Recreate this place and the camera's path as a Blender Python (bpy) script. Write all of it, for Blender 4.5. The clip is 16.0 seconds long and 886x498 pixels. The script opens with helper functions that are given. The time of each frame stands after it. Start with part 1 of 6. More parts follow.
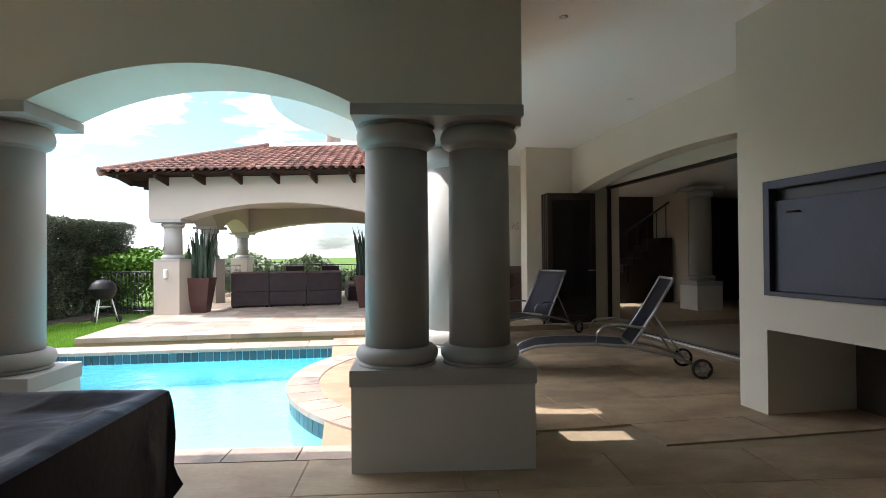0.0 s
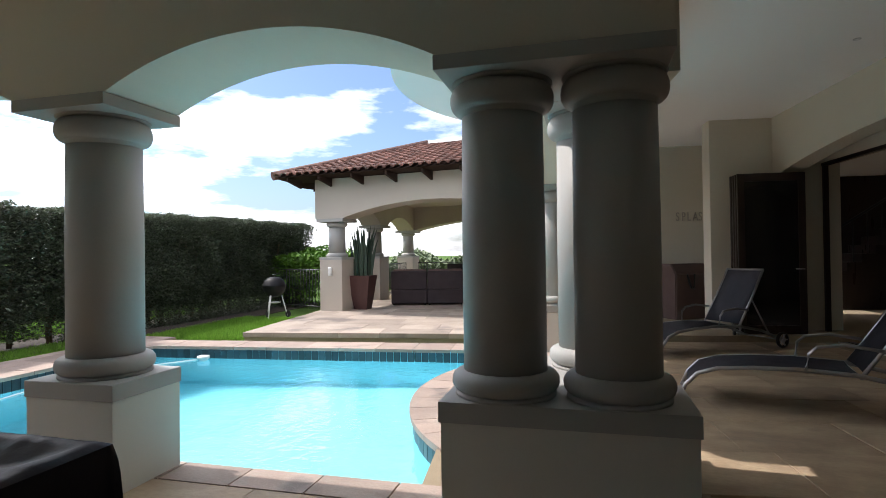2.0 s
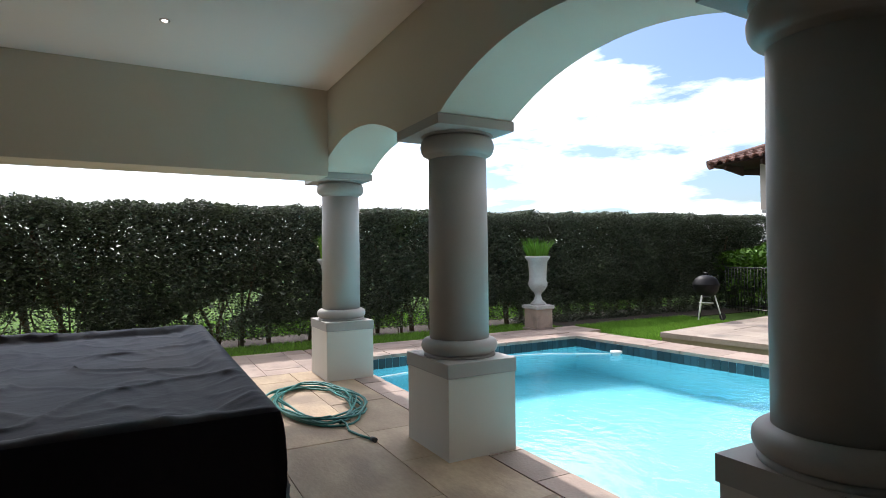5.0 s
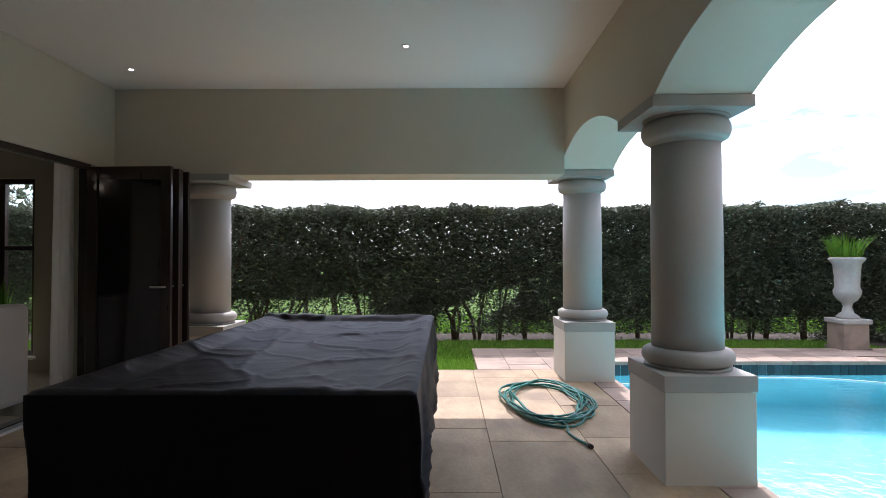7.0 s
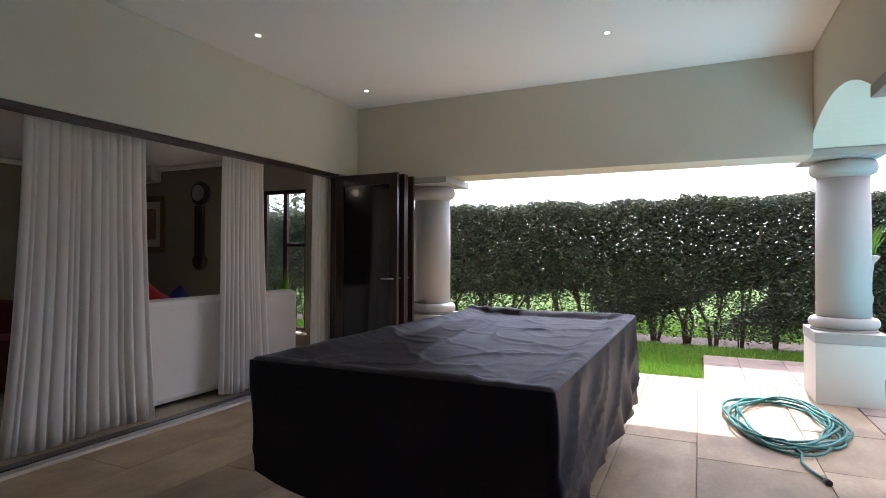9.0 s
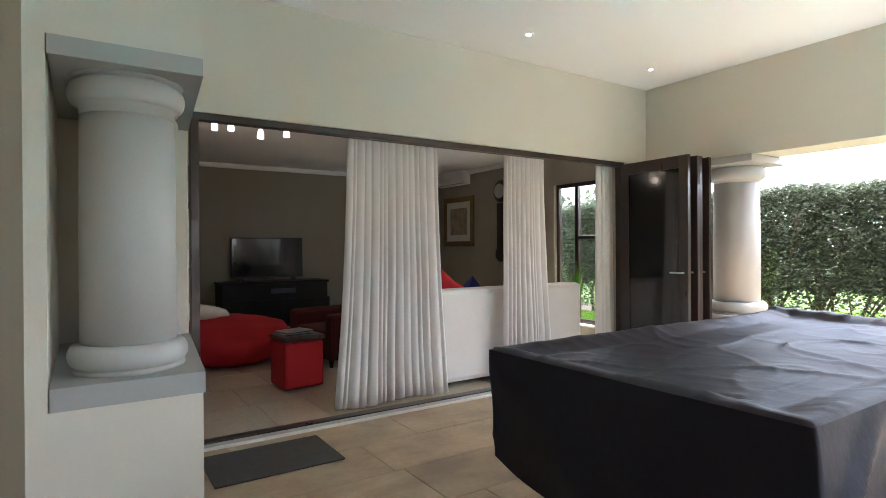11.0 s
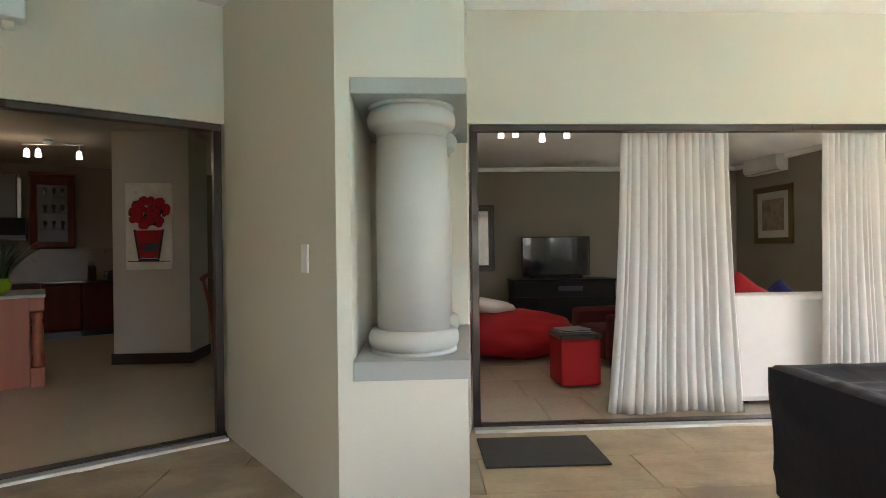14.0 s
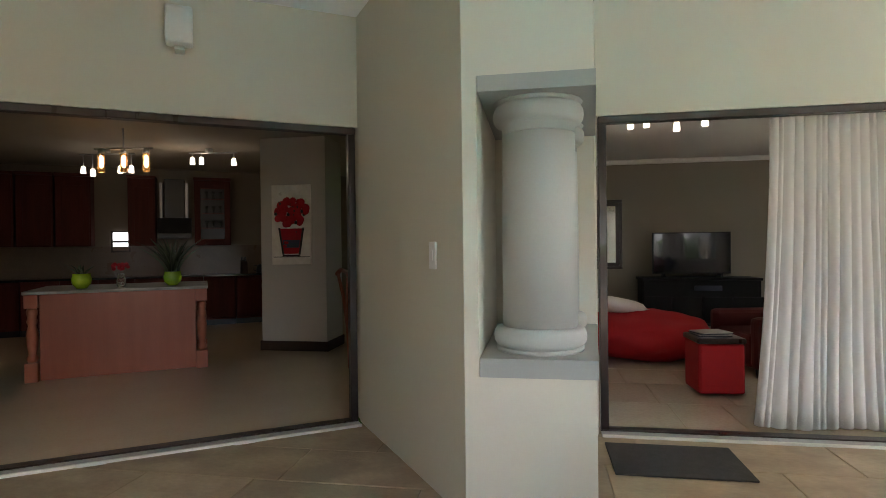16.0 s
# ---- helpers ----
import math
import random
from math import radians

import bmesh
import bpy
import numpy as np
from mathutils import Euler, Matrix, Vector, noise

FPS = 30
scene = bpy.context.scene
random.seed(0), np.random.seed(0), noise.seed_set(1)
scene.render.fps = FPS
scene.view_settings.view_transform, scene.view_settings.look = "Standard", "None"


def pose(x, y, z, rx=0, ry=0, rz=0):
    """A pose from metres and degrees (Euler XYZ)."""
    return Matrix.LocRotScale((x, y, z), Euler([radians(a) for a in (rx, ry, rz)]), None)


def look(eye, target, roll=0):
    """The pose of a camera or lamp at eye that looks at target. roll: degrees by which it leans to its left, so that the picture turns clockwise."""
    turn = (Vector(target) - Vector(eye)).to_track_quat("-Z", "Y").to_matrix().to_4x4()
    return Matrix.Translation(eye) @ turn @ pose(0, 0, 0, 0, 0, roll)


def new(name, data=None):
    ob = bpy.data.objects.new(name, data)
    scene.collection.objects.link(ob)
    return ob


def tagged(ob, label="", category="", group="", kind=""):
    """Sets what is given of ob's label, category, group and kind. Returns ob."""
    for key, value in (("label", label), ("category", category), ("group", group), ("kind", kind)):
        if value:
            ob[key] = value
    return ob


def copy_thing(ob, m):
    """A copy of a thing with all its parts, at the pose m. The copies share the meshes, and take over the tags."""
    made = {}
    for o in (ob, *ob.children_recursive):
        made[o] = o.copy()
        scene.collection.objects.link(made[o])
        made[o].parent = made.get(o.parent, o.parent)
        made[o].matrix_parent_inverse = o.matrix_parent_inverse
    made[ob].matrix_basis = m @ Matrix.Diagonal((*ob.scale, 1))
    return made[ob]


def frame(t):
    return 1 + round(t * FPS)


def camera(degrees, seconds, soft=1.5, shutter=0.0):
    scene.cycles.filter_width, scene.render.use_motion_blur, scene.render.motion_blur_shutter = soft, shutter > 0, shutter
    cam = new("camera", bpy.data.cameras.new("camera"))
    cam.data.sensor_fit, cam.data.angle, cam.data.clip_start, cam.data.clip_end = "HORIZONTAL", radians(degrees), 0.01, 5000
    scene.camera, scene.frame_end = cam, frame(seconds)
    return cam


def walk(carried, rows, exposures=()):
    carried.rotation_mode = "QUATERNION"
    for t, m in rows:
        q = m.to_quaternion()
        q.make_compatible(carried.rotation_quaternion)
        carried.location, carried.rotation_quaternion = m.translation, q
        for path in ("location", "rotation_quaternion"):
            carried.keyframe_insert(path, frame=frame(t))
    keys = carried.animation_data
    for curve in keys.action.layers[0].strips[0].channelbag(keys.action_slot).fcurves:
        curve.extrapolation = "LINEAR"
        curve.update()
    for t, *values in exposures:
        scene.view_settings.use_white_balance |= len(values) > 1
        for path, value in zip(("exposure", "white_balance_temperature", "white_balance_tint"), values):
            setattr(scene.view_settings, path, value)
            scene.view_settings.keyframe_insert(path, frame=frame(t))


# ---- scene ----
cam = camera(77.4, 16.0, 0.8)
PATH = [
    (0, (-0.672, 0.19, 1.363), (-0.555, 2.186, 1.388), -0.4),
    (0.5, (-0.629, 0.42, 1.364), (-0.64, 2.42, 1.387), -0.4),
    (1, (-0.539, 0.648, 1.354), (-0.682, 2.643, 1.377), -0.5),
    (1.5, (-0.395, 0.881, 1.374), (-0.722, 2.854, 1.394), -0.8),
    (2, (-0.343, 1.087, 1.362), (-0.849, 3.022, 1.382), -0.8),
    (2.5, (-0.254, 1.289, 1.357), (-1.008, 3.141, 1.379), -1.0),
    (3, (-0.159, 1.487, 1.35), (-1.156, 3.221, 1.373), -0.6),
    (3.5, (-0.041, 1.614, 1.351), (-1.295, 3.172, 1.377), -0.5),
    (4, (0.066, 1.699, 1.359), (-1.384, 3.076, 1.383), -0.7),
    (6.5, (0.329, 2.25, 1.342), (-1.659, 2.468, 1.379), -0.1),
    (7, (0.304, 2.377, 1.333), (-1.695, 2.364, 1.37), -0.1),
    (7.5, (0.278, 2.52, 1.326), (-1.709, 2.298, 1.36), -0.1),
    (8, (0.275, 2.568, 1.317), (-1.686, 2.173, 1.349), 0.2),
    (8.5, (0.267, 2.645, 1.32), (-1.635, 2.025, 1.35), 0.2),
    (9, (0.258, 2.712, 1.329), (-1.555, 1.869, 1.352), 0.2),
    (9.5, (0.175, 2.789, 1.324), (-1.538, 1.756, 1.344), 0.3),
    (10, (0.129, 2.899, 1.34), (-1.401, 1.612, 1.347), -0.1),
    (12.5, (-0.224, 2.952, 1.335), (-0.766, 1.027, 1.334), -0.5),
    (13, (-0.228, 2.984, 1.336), (-0.629, 1.025, 1.338), -0.8),
    (13.5, (-0.218, 3.004, 1.346), (-0.464, 1.019, 1.343), -0.6),
    (14, (-0.214, 2.999, 1.346), (-0.316, 1.002, 1.344), -0.7),
    (14.5, (-0.209, 3.023, 1.36), (-0.177, 1.023, 1.352), -0.8),
    (15, (-0.216, 3.009, 1.342), (-0.061, 1.015, 1.338), -0.6),
    (15.5, (-0.211, 3.009, 1.361), (0.042, 1.025, 1.348), -0.8),
    (16, (-0.19, 2.998, 1.35), (0.143, 1.026, 1.34), -0.7),
]
BALANCE = {6.5: (6350, 19), 7.5: (6380, 24), 9: (6330, 26), 10: (6300, 22), 12.5: (6600, 17), 14: (6700, 16), 16: (6700, 16), 9.5: (6330, 25)}
EXPOSURES = [(0, 0.68), (1, 0.38), (2, -0.05), (3, -0.45), (3.5, -0.55), (4, -0.36), (6.5, -0.05), (7.5, 0.22), (9, 1.0), (9.5, 1.45), (10, 1.8), (12.5, 3.0), (14, 3.0), (16, 2.6)]
walk(cam, [(t, look(eye, target, roll)) for t, eye, target, roll in PATH], [(t, stops, *BALANCE.get(t, (6550, 16))) for t, stops in EXPOSURES])

# world, sun and exposure
SUN_DIR = Vector((0.70, -0.04, -1.0)).normalized()
sun_data = bpy.data.lights.new("sun", "SUN")
sun_data.energy, sun_data.angle, sun_data.color = 4.5, radians(0.5), (1.0, 0.965, 0.91)
sun = new("sun", sun_data)
sun.matrix_world = look((0, 0, 30), Vector((0, 0, 30)) + SUN_DIR)

world = bpy.data.worlds.new("sky")
scene.world = world
world.use_nodes = True
wn, wl = world.node_tree.nodes, world.node_tree.links
wn.clear()
sky = wn.new("ShaderNodeTexSky")
sky.sky_type, sky.sun_disc = "NISHITA", False
sky.sun_elevation, sky.sun_rotation = radians(55), radians(273)
sky.air_density, sky.dust_density = 1.0, 2.0
coords = wn.new("ShaderNodeTexCoord")
stretch = wn.new("ShaderNodeMapping")
stretch.inputs["Scale"].default_value = (1.6, 1.6, 6.0)
clouds = wn.new("ShaderNodeTexNoise")
clouds.inputs["Scale"].default_value, clouds.inputs["Detail"].default_value = 1.7, 9.0
clouds.inputs["Roughness"].default_value = 0.58
cover = wn.new("ShaderNodeValToRGB")
cover.color_ramp.elements[0].position, cover.color_ramp.elements[1].position = 0.42, 0.58
cloud_mix = wn.new("ShaderNodeMixRGB")
# clouds are brightest round the sun
toward = wn.new("ShaderNodeVectorMath")
toward.operation = "DOT_PRODUCT"
toward.inputs[1].default_value = -SUN_DIR
near_sun = wn.new("ShaderNodeMapRange")
near_sun.inputs["From Min"].default_value, near_sun.inputs["From Max"].default_value = 0.1, 1.0
near_sun.inputs["To Min"].default_value, near_sun.inputs["To Max"].default_value = 11.0, 36.0
cloud_tint = wn.new("ShaderNodeVectorMath")
cloud_tint.operation = "SCALE"
cloud_tint.inputs[0].default_value = (1.0, 1.02, 1.05)
wl.new(coords.outputs["Generated"], toward.inputs[0])
wl.new(toward.outputs["Value"], near_sun.inputs["Value"])
wl.new(near_sun.outputs["Result"], cloud_tint.inputs["Scale"])
wl.new(cloud_tint.outputs["Vector"], cloud_mix.inputs["Color2"])
back = wn.new("ShaderNodeBackground")
back.inputs["Strength"].default_value = 0.13
out = wn.new("ShaderNodeOutputWorld")
wl.new(coords.outputs["Generated"], stretch.inputs["Vector"])
wl.new(stretch.outputs["Vector"], clouds.inputs["Vector"])
# a break in the clouds beyond the pavilion
clear = wn.new("ShaderNodeVectorMath")
clear.operation = "DOT_PRODUCT"
clear.inputs[1].default_value = Vector((-0.38, 0.88, 0.30)).normalized()
opening = wn.new("ShaderNodeMapRange")
opening.inputs["From Min"].default_value, opening.inputs["From Max"].default_value = 0.93, 1.0
opening.inputs["To Min"].default_value, opening.inputs["To Max"].default_value = 0.0, 0.10
thinner = wn.new("ShaderNodeMath")
thinner.operation = "SUBTRACT"
wl.new(coords.outputs["Generated"], clear.inputs[0])
wl.new(clear.outputs["Value"], opening.inputs["Value"])
wl.new(clouds.outputs["Fac"], thinner.inputs[0])
wl.new(opening.outputs["Result"], thinner.inputs[1])
wl.new(thinner.outputs["Value"], cover.inputs["Fac"])
wl.new(cover.outputs["Color"], cloud_mix.inputs["Fac"])
haze = wn.new("ShaderNodeVectorMath")
haze.operation = "MULTIPLY"
haze.inputs[1].default_value = (1.20, 1.43, 1.60)
wl.new(sky.outputs["Color"], haze.inputs[0])
wl.new(haze.outputs["Vector"], cloud_mix.inputs["Color1"])
wl.new(cloud_mix.outputs["Color"], back.inputs["Color"])
wl.new(back.outputs["Background"], out.inputs["Surface"])


# materials
def material(name, color, rough=0.6, metal=0.0, tint=None, scale=6.0, amount=0.5, grain=60.0, bump=0.1, depth=0.01,
             spots=None, transmission=0.0, ior=1.45, coat=0.0, random_tint=0.0, island=0.0, specular=0.5, sheen=0.0, stretch_by=(1, 1, 1), speckle=0.18):
    """A procedural surface: base colour varied at two scales, fine relief, roughness that varies."""
    m = bpy.data.materials.new(name)
    m.use_nodes = True
    n, l = m.node_tree.nodes, m.node_tree.links
    b = n["Principled BSDF"]
    tint = tint or tuple(c * 0.8 for c in color)
    tc = n.new("ShaderNodeTexCoord")
    mp = n.new("ShaderNodeMapping")
    mp.inputs["Scale"].default_value = stretch_by
    geo = n.new("ShaderNodeNewGeometry")
    l.new(geo.outputs["Position"], mp.inputs["Vector"])
    big = n.new("ShaderNodeTexNoise")
    big.inputs["Scale"].default_value, big.inputs["Detail"].default_value = scale, 5.0
    fine = n.new("ShaderNodeTexNoise")
    fine.inputs["Scale"].default_value, fine.inputs["Detail"].default_value = grain, 4.0
    l.new(mp.outputs["Vector"], big.inputs["Vector"])
    l.new(mp.outputs["Vector"], fine.inputs["Vector"])
    ramp = n.new("ShaderNodeValToRGB")
    ramp.color_ramp.elements[0].position, ramp.color_ramp.elements[1].position = 0.35, 0.65
    l.new(big.outputs["Fac"], ramp.inputs["Fac"])
    mix = n.new("ShaderNodeMixRGB")
    mix.inputs["Color1"].default_value, mix.inputs["Color2"].default_value = (*color, 1), (*tint, 1)
    fade = n.new("ShaderNodeMath")
    fade.operation = "MULTIPLY"
    fade.inputs[1].default_value = amount
    l.new(ramp.outputs["Color"], fade.inputs[0])
    l.new(fade.outputs["Value"], mix.inputs["Fac"])
    last = mix
    speck = n.new("ShaderNodeMixRGB")
    speck.blend_type = "OVERLAY"
    speck.inputs["Fac"].default_value = speckle
    l.new(last.outputs["Color"], speck.inputs["Color1"])
    l.new(fine.outputs["Fac"], speck.inputs["Color2"])
    last = speck
    if spots:
        sp = n.new("ShaderNodeTexNoise")
        sp.inputs["Scale"].default_value, sp.inputs["Detail"].default_value = spots[1], 6.0
        l.new(mp.outputs["Vector"], sp.inputs["Vector"])
        r2 = n.new("ShaderNodeValToRGB")
        r2.color_ramp.elements[0].position, r2.color_ramp.elements[1].position = spots[2], spots[2] + 0.12
        l.new(sp.outputs["Fac"], r2.inputs["Fac"])
        m2 = n.new("ShaderNodeMixRGB")
        m2.inputs["Color2"].default_value = (*spots[0], 1)
        l.new(r2.outputs["Color"], m2.inputs["Fac"])
        l.new(last.outputs["Color"], m2.inputs["Color1"])
        last = m2
    if random_tint:
        info = n.new("ShaderNodeObjectInfo")
        hue = n.new("ShaderNodeHueSaturation")
        span = n.new("ShaderNodeMapRange")
        span.inputs["To Min"].default_value, span.inputs["To Max"].default_value = 1 - random_tint, 1 + random_tint
        l.new(info.outputs["Random"], span.inputs["Value"])
        l.new(span.outputs["Result"], hue.inputs["Value"])
        l.new(last.outputs["Color"], hue.inputs["Color"])
        last = hue
    if island:
        hue = n.new("ShaderNodeHueSaturation")
        span = n.new("ShaderNodeMapRange")
        span.inputs["To Min"].default_value, span.inputs["To Max"].default_value = 1 - island, 1 + island
        l.new(geo.outputs["Random Per Island"], span.inputs["Value"])
        l.new(span.outputs["Result"], hue.inputs["Value"])
        l.new(last.outputs["Color"], hue.inputs["Color"])
        last = hue
    l.new(last.outputs["Color"], b.inputs["Base Color"])
    rr = n.new("ShaderNodeMapRange")
    rr.inputs["To Min"].default_value, rr.inputs["To Max"].default_value = max(rough - 0.08, 0.02), min(rough + 0.08, 1)
    l.new(big.outputs["Fac"], rr.inputs["Value"])
    l.new(rr.outputs["Result"], b.inputs["Roughness"])
    b.inputs["Metallic"].default_value = metal
    b.inputs["Specular IOR Level"].default_value = specular
    b.inputs["IOR"].default_value = ior
    b.inputs["Transmission Weight"].default_value = transmission
    b.inputs["Coat Weight"].default_value = coat
    b.inputs["Sheen Weight"].default_value = sheen
    if bump:
        bp = n.new("ShaderNodeBump")
        bp.inputs["Strength"].default_value, bp.inputs["Distance"].default_value = bump, depth
        l.new(fine.outputs["Fac"], bp.inputs["Height"])
        l.new(bp.outputs["Normal"], b.inputs["Normal"])
    return m


def glow(name, color, strength):
    m = bpy.data.materials.new(name)
    m.use_nodes = True
    b = m.node_tree.nodes["Principled BSDF"]
    b.inputs["Base Color"].default_value = (*color, 1)
    b.inputs["Emission Color"].default_value = (*color, 1)
    b.inputs["Emission Strength"].default_value = strength
    return m


WALL = material("wall_paint", (0.655, 0.615, 0.515), 0.75, tint=(0.615, 0.575, 0.48), scale=0.9, grain=90, bump=0.05, depth=0.004, speckle=0.04)
WALL_PALE = material("pale_plaster", (0.66, 0.64, 0.58), 0.75, tint=(0.60, 0.58, 0.52), scale=1.1, grain=80, bump=0.05, depth=0.004, speckle=0.04)
NICHE = material("niche_column_paint", (0.47, 0.465, 0.43), 0.6, tint=(0.44, 0.435, 0.40), scale=2.0, grain=90, bump=0.05, depth=0.003, speckle=0.04)
TRIM = material("column_paint", (0.40, 0.39, 0.365), 0.6, tint=(0.365, 0.355, 0.335), scale=2.0, grain=90, bump=0.05, depth=0.003, speckle=0.04)
SLAB = material("slab_paint", (0.37, 0.375, 0.35), 0.65, tint=(0.34, 0.345, 0.32), scale=2.0, grain=90, bump=0.05, depth=0.003, speckle=0.04)
CEIL = material("ceiling_paint", (0.90, 0.90, 0.895), 0.6, tint=(0.88, 0.88, 0.875), scale=0.7, grain=60, bump=0.05, depth=0.002, speckle=0.04)
STONE = material("sandstone", (0.43, 0.326, 0.208), 0.6, tint=(0.32, 0.232, 0.155), scale=2.3, amount=0.9, grain=22, bump=0.35, depth=0.008,
                 spots=((0.27, 0.20, 0.14), 1.3, 0.54), random_tint=0.16, stretch_by=(1.0, 1.6, 1.0))
GROUT = material("grout", (0.34, 0.27, 0.18), 0.9, scale=8, grain=120, bump=0.3)
COPING = material("coping_stone", (0.40, 0.31, 0.255), 0.7, tint=(0.30, 0.225, 0.19), scale=3, grain=50, bump=0.3, random_tint=0.18, spots=((0.22, 0.18, 0.16), 2.1, 0.58))
POOLPLASTER = material("pool_plaster", (0.30, 0.72, 0.81), 0.6, tint=(0.24, 0.65, 0.77), scale=1.5, grain=40, bump=0.1)
POOLTILE = material("pool_tile", (0.03, 0.07, 0.085), 0.4, tint=(0.018, 0.06, 0.085), scale=9, grain=60, bump=0.05, random_tint=0.35)
DARKWOOD = material("dark_wood", (0.035, 0.022, 0.018), 0.3, tint=(0.02, 0.013, 0.011), scale=3, grain=40, bump=0.1, coat=0.3, stretch_by=(4, 4, 0.6))
COVER = material("vinyl_cover", (0.014, 0.013, 0.021), 0.46, specular=0.22, tint=(0.011, 0.010, 0.017), scale=4, grain=30, bump=0.25, depth=0.006)
LEAF = material("hedge_leaf", (0.080, 0.104, 0.060), 0.32, specular=0.5, tint=(0.06, 0.075, 0.048), scale=0.8, grain=14, bump=0.0, island=0.65, spots=((0.10, 0.14, 0.035), 0.55, 0.62), speckle=0.1)
BARK = material("bark", (0.12, 0.08, 0.05), 0.9, scale=9, grain=50, bump=0.5)
GRASS = material("grass", (0.09, 0.16, 0.035), 0.8, tint=(0.06, 0.11, 0.03), scale=2.5, grain=70, bump=0.4, depth=0.03, specular=0.05)


def let_through(m, share):
    """Leaves pass on part of the light that falls on their backs."""
    n, l = m.node_tree.nodes, m.node_tree.links
    b = n["Principled BSDF"]
    t = n.new("ShaderNodeBsdfTranslucent")
    l.new(b.inputs["Base Color"].links[0].from_socket, t.inputs["Color"])
    mix = n.new("ShaderNodeMixShader")
    mix.inputs["Fac"].default_value = share
    l.new(b.outputs["BSDF"], mix.inputs[1])
    l.new(t.outputs["BSDF"], mix.inputs[2])
    l.new(mix.outputs["Shader"], n["Material Output"].inputs["Surface"])


let_through(LEAF, 0.3)
SOIL = material("soil", (0.055, 0.042, 0.03), 0.95, scale=4, grain=60, bump=0.5, depth=0.02)
ROOFTILE = material("roof_tile", (0.22, 0.105, 0.078), 0.7, tint=(0.10, 0.06, 0.05), scale=5, grain=50, bump=0.3, random_tint=0.45)
PAVWALL = material("pavilion_plaster", (0.52, 0.46, 0.39), 0.75, tint=(0.46, 0.405, 0.345), scale=1.1, grain=80, bump=0.05, depth=0.004, speckle=0.05)
TIMBER = material("rough_timber", (0.05, 0.032, 0.025), 0.85, tint=(0.03, 0.02, 0.016), scale=3, grain=40, bump=0.2, specular=0.1)
FRAME_METAL = material("dull_aluminium", (0.40, 0.40, 0.41), 0.42, metal=0.9, scale=6, grain=90, bump=0.04)
METAL = material("brushed_metal", (0.62, 0.62, 0.62), 0.35, metal=1.0, scale=6, grain=90, bump=0.05)
ENAMEL = material("black_enamel", (0.010, 0.010, 0.011), 0.5, specular=0.25, scale=6, grain=60, bump=0.03)
BLACK = material("black_metal", (0.02, 0.02, 0.022), 0.35, scale=6, grain=60, bump=0.05)
FABRIC = material("white_curtain", (0.95, 0.935, 0.90), 0.9, tint=(0.93, 0.91, 0.86), scale=3, grain=220, bump=0.05, depth=0.002, speckle=0.04)
LINEN = material("sofa_fabric", (0.74, 0.70, 0.66), 0.9, tint=(0.68, 0.64, 0.60), scale=3, grain=220, bump=0.05, depth=0.002, speckle=0.04)
ROOMTILE = material("cream_tile", (0.53, 0.46, 0.355), 0.22, tint=(0.48, 0.415, 0.32), scale=2, grain=40, bump=0.02, random_tint=0.05)
ROOMWALL = material("room_paint", (0.30, 0.272, 0.222), 0.75, tint=(0.275, 0.25, 0.20), scale=1, grain=80, bump=0.05, depth=0.003, speckle=0.04)
RED = material("red_fabric", (0.45, 0.010, 0.016), 0.75, tint=(0.36, 0.008, 0.012), scale=3, grain=120, bump=0.15, depth=0.003)
WOOD = material("cherry_wood", (0.34, 0.095, 0.048), 0.42, tint=(0.27, 0.072, 0.036), scale=2, grain=18, bump=0.04, speckle=0.06, coat=0.1, stretch_by=(6, 6, 0.5))
SLING = material("sling_mesh", (0.045, 0.047, 0.06), 0.7, tint=(0.035, 0.036, 0.05), scale=9, grain=300, bump=0.3, depth=0.002)
WICKER = material("wicker", (0.045, 0.032, 0.036), 0.6, tint=(0.03, 0.02, 0.024), scale=6, grain=120, bump=0.6, depth=0.006)
CUSHION = material("brown_cushion", (0.20, 0.13, 0.12), 0.9, scale=4, grain=150, bump=0.2)
POT = material("brown_pot", (0.085, 0.038, 0.034), 0.45, scale=4, grain=40, bump=0.1)
SPIKE = material("sansevieria_leaf", (0.028, 0.05, 0.035), 0.45, tint=(0.065, 0.10, 0.065), scale=18, grain=40, bump=0.05)
CEMENT = material("weathered_cement", (0.45, 0.44, 0.42), 0.85, tint=(0.30, 0.29, 0.28), scale=6, grain=50, bump=0.4)
HOSE = material("hose_rubber", (0.035, 0.21, 0.19), 0.4, scale=9, grain=60, bump=0.05)
WHITE = material("white_plastic", (0.80, 0.80, 0.78), 0.4, scale=4, grain=60, bump=0.05, speckle=0.04)
GREYWOOD = material("grey_metal_shutter", (0.055, 0.062, 0.085), 0.4, metal=0.3, scale=3, grain=60, bump=0.05)
HOLE_LINING = material("dark_brown_lining", (0.10, 0.085, 0.07), 0.9, scale=5, grain=60, bump=0.4)

WATER = bpy.data.materials.new("pool_water")
WATER.use_nodes = True
_n, _l = WATER.node_tree.nodes, WATER.node_tree.links
_b = _n["Principled BSDF"]
_b.inputs["Base Color"].default_value = (0.62, 0.93, 0.97, 1)
_b.inputs["Roughness"].default_value, _b.inputs["IOR"].default_value = 0.02, 1.33
_b.inputs["Transmission Weight"].default_value = 1.0
_w = _n.new("ShaderNodeTexNoise")
_w.inputs["Scale"].default_value, _w.inputs["Detail"].default_value = 6.5, 4.0
_p = _n.new("ShaderNodeBump")
_p.inputs["Strength"].default_value, _p.inputs["Distance"].default_value = 0.32, 0.035
_g = _n.new("ShaderNodeNewGeometry")
_l.new(_g.outputs["Position"], _w.inputs["Vector"])
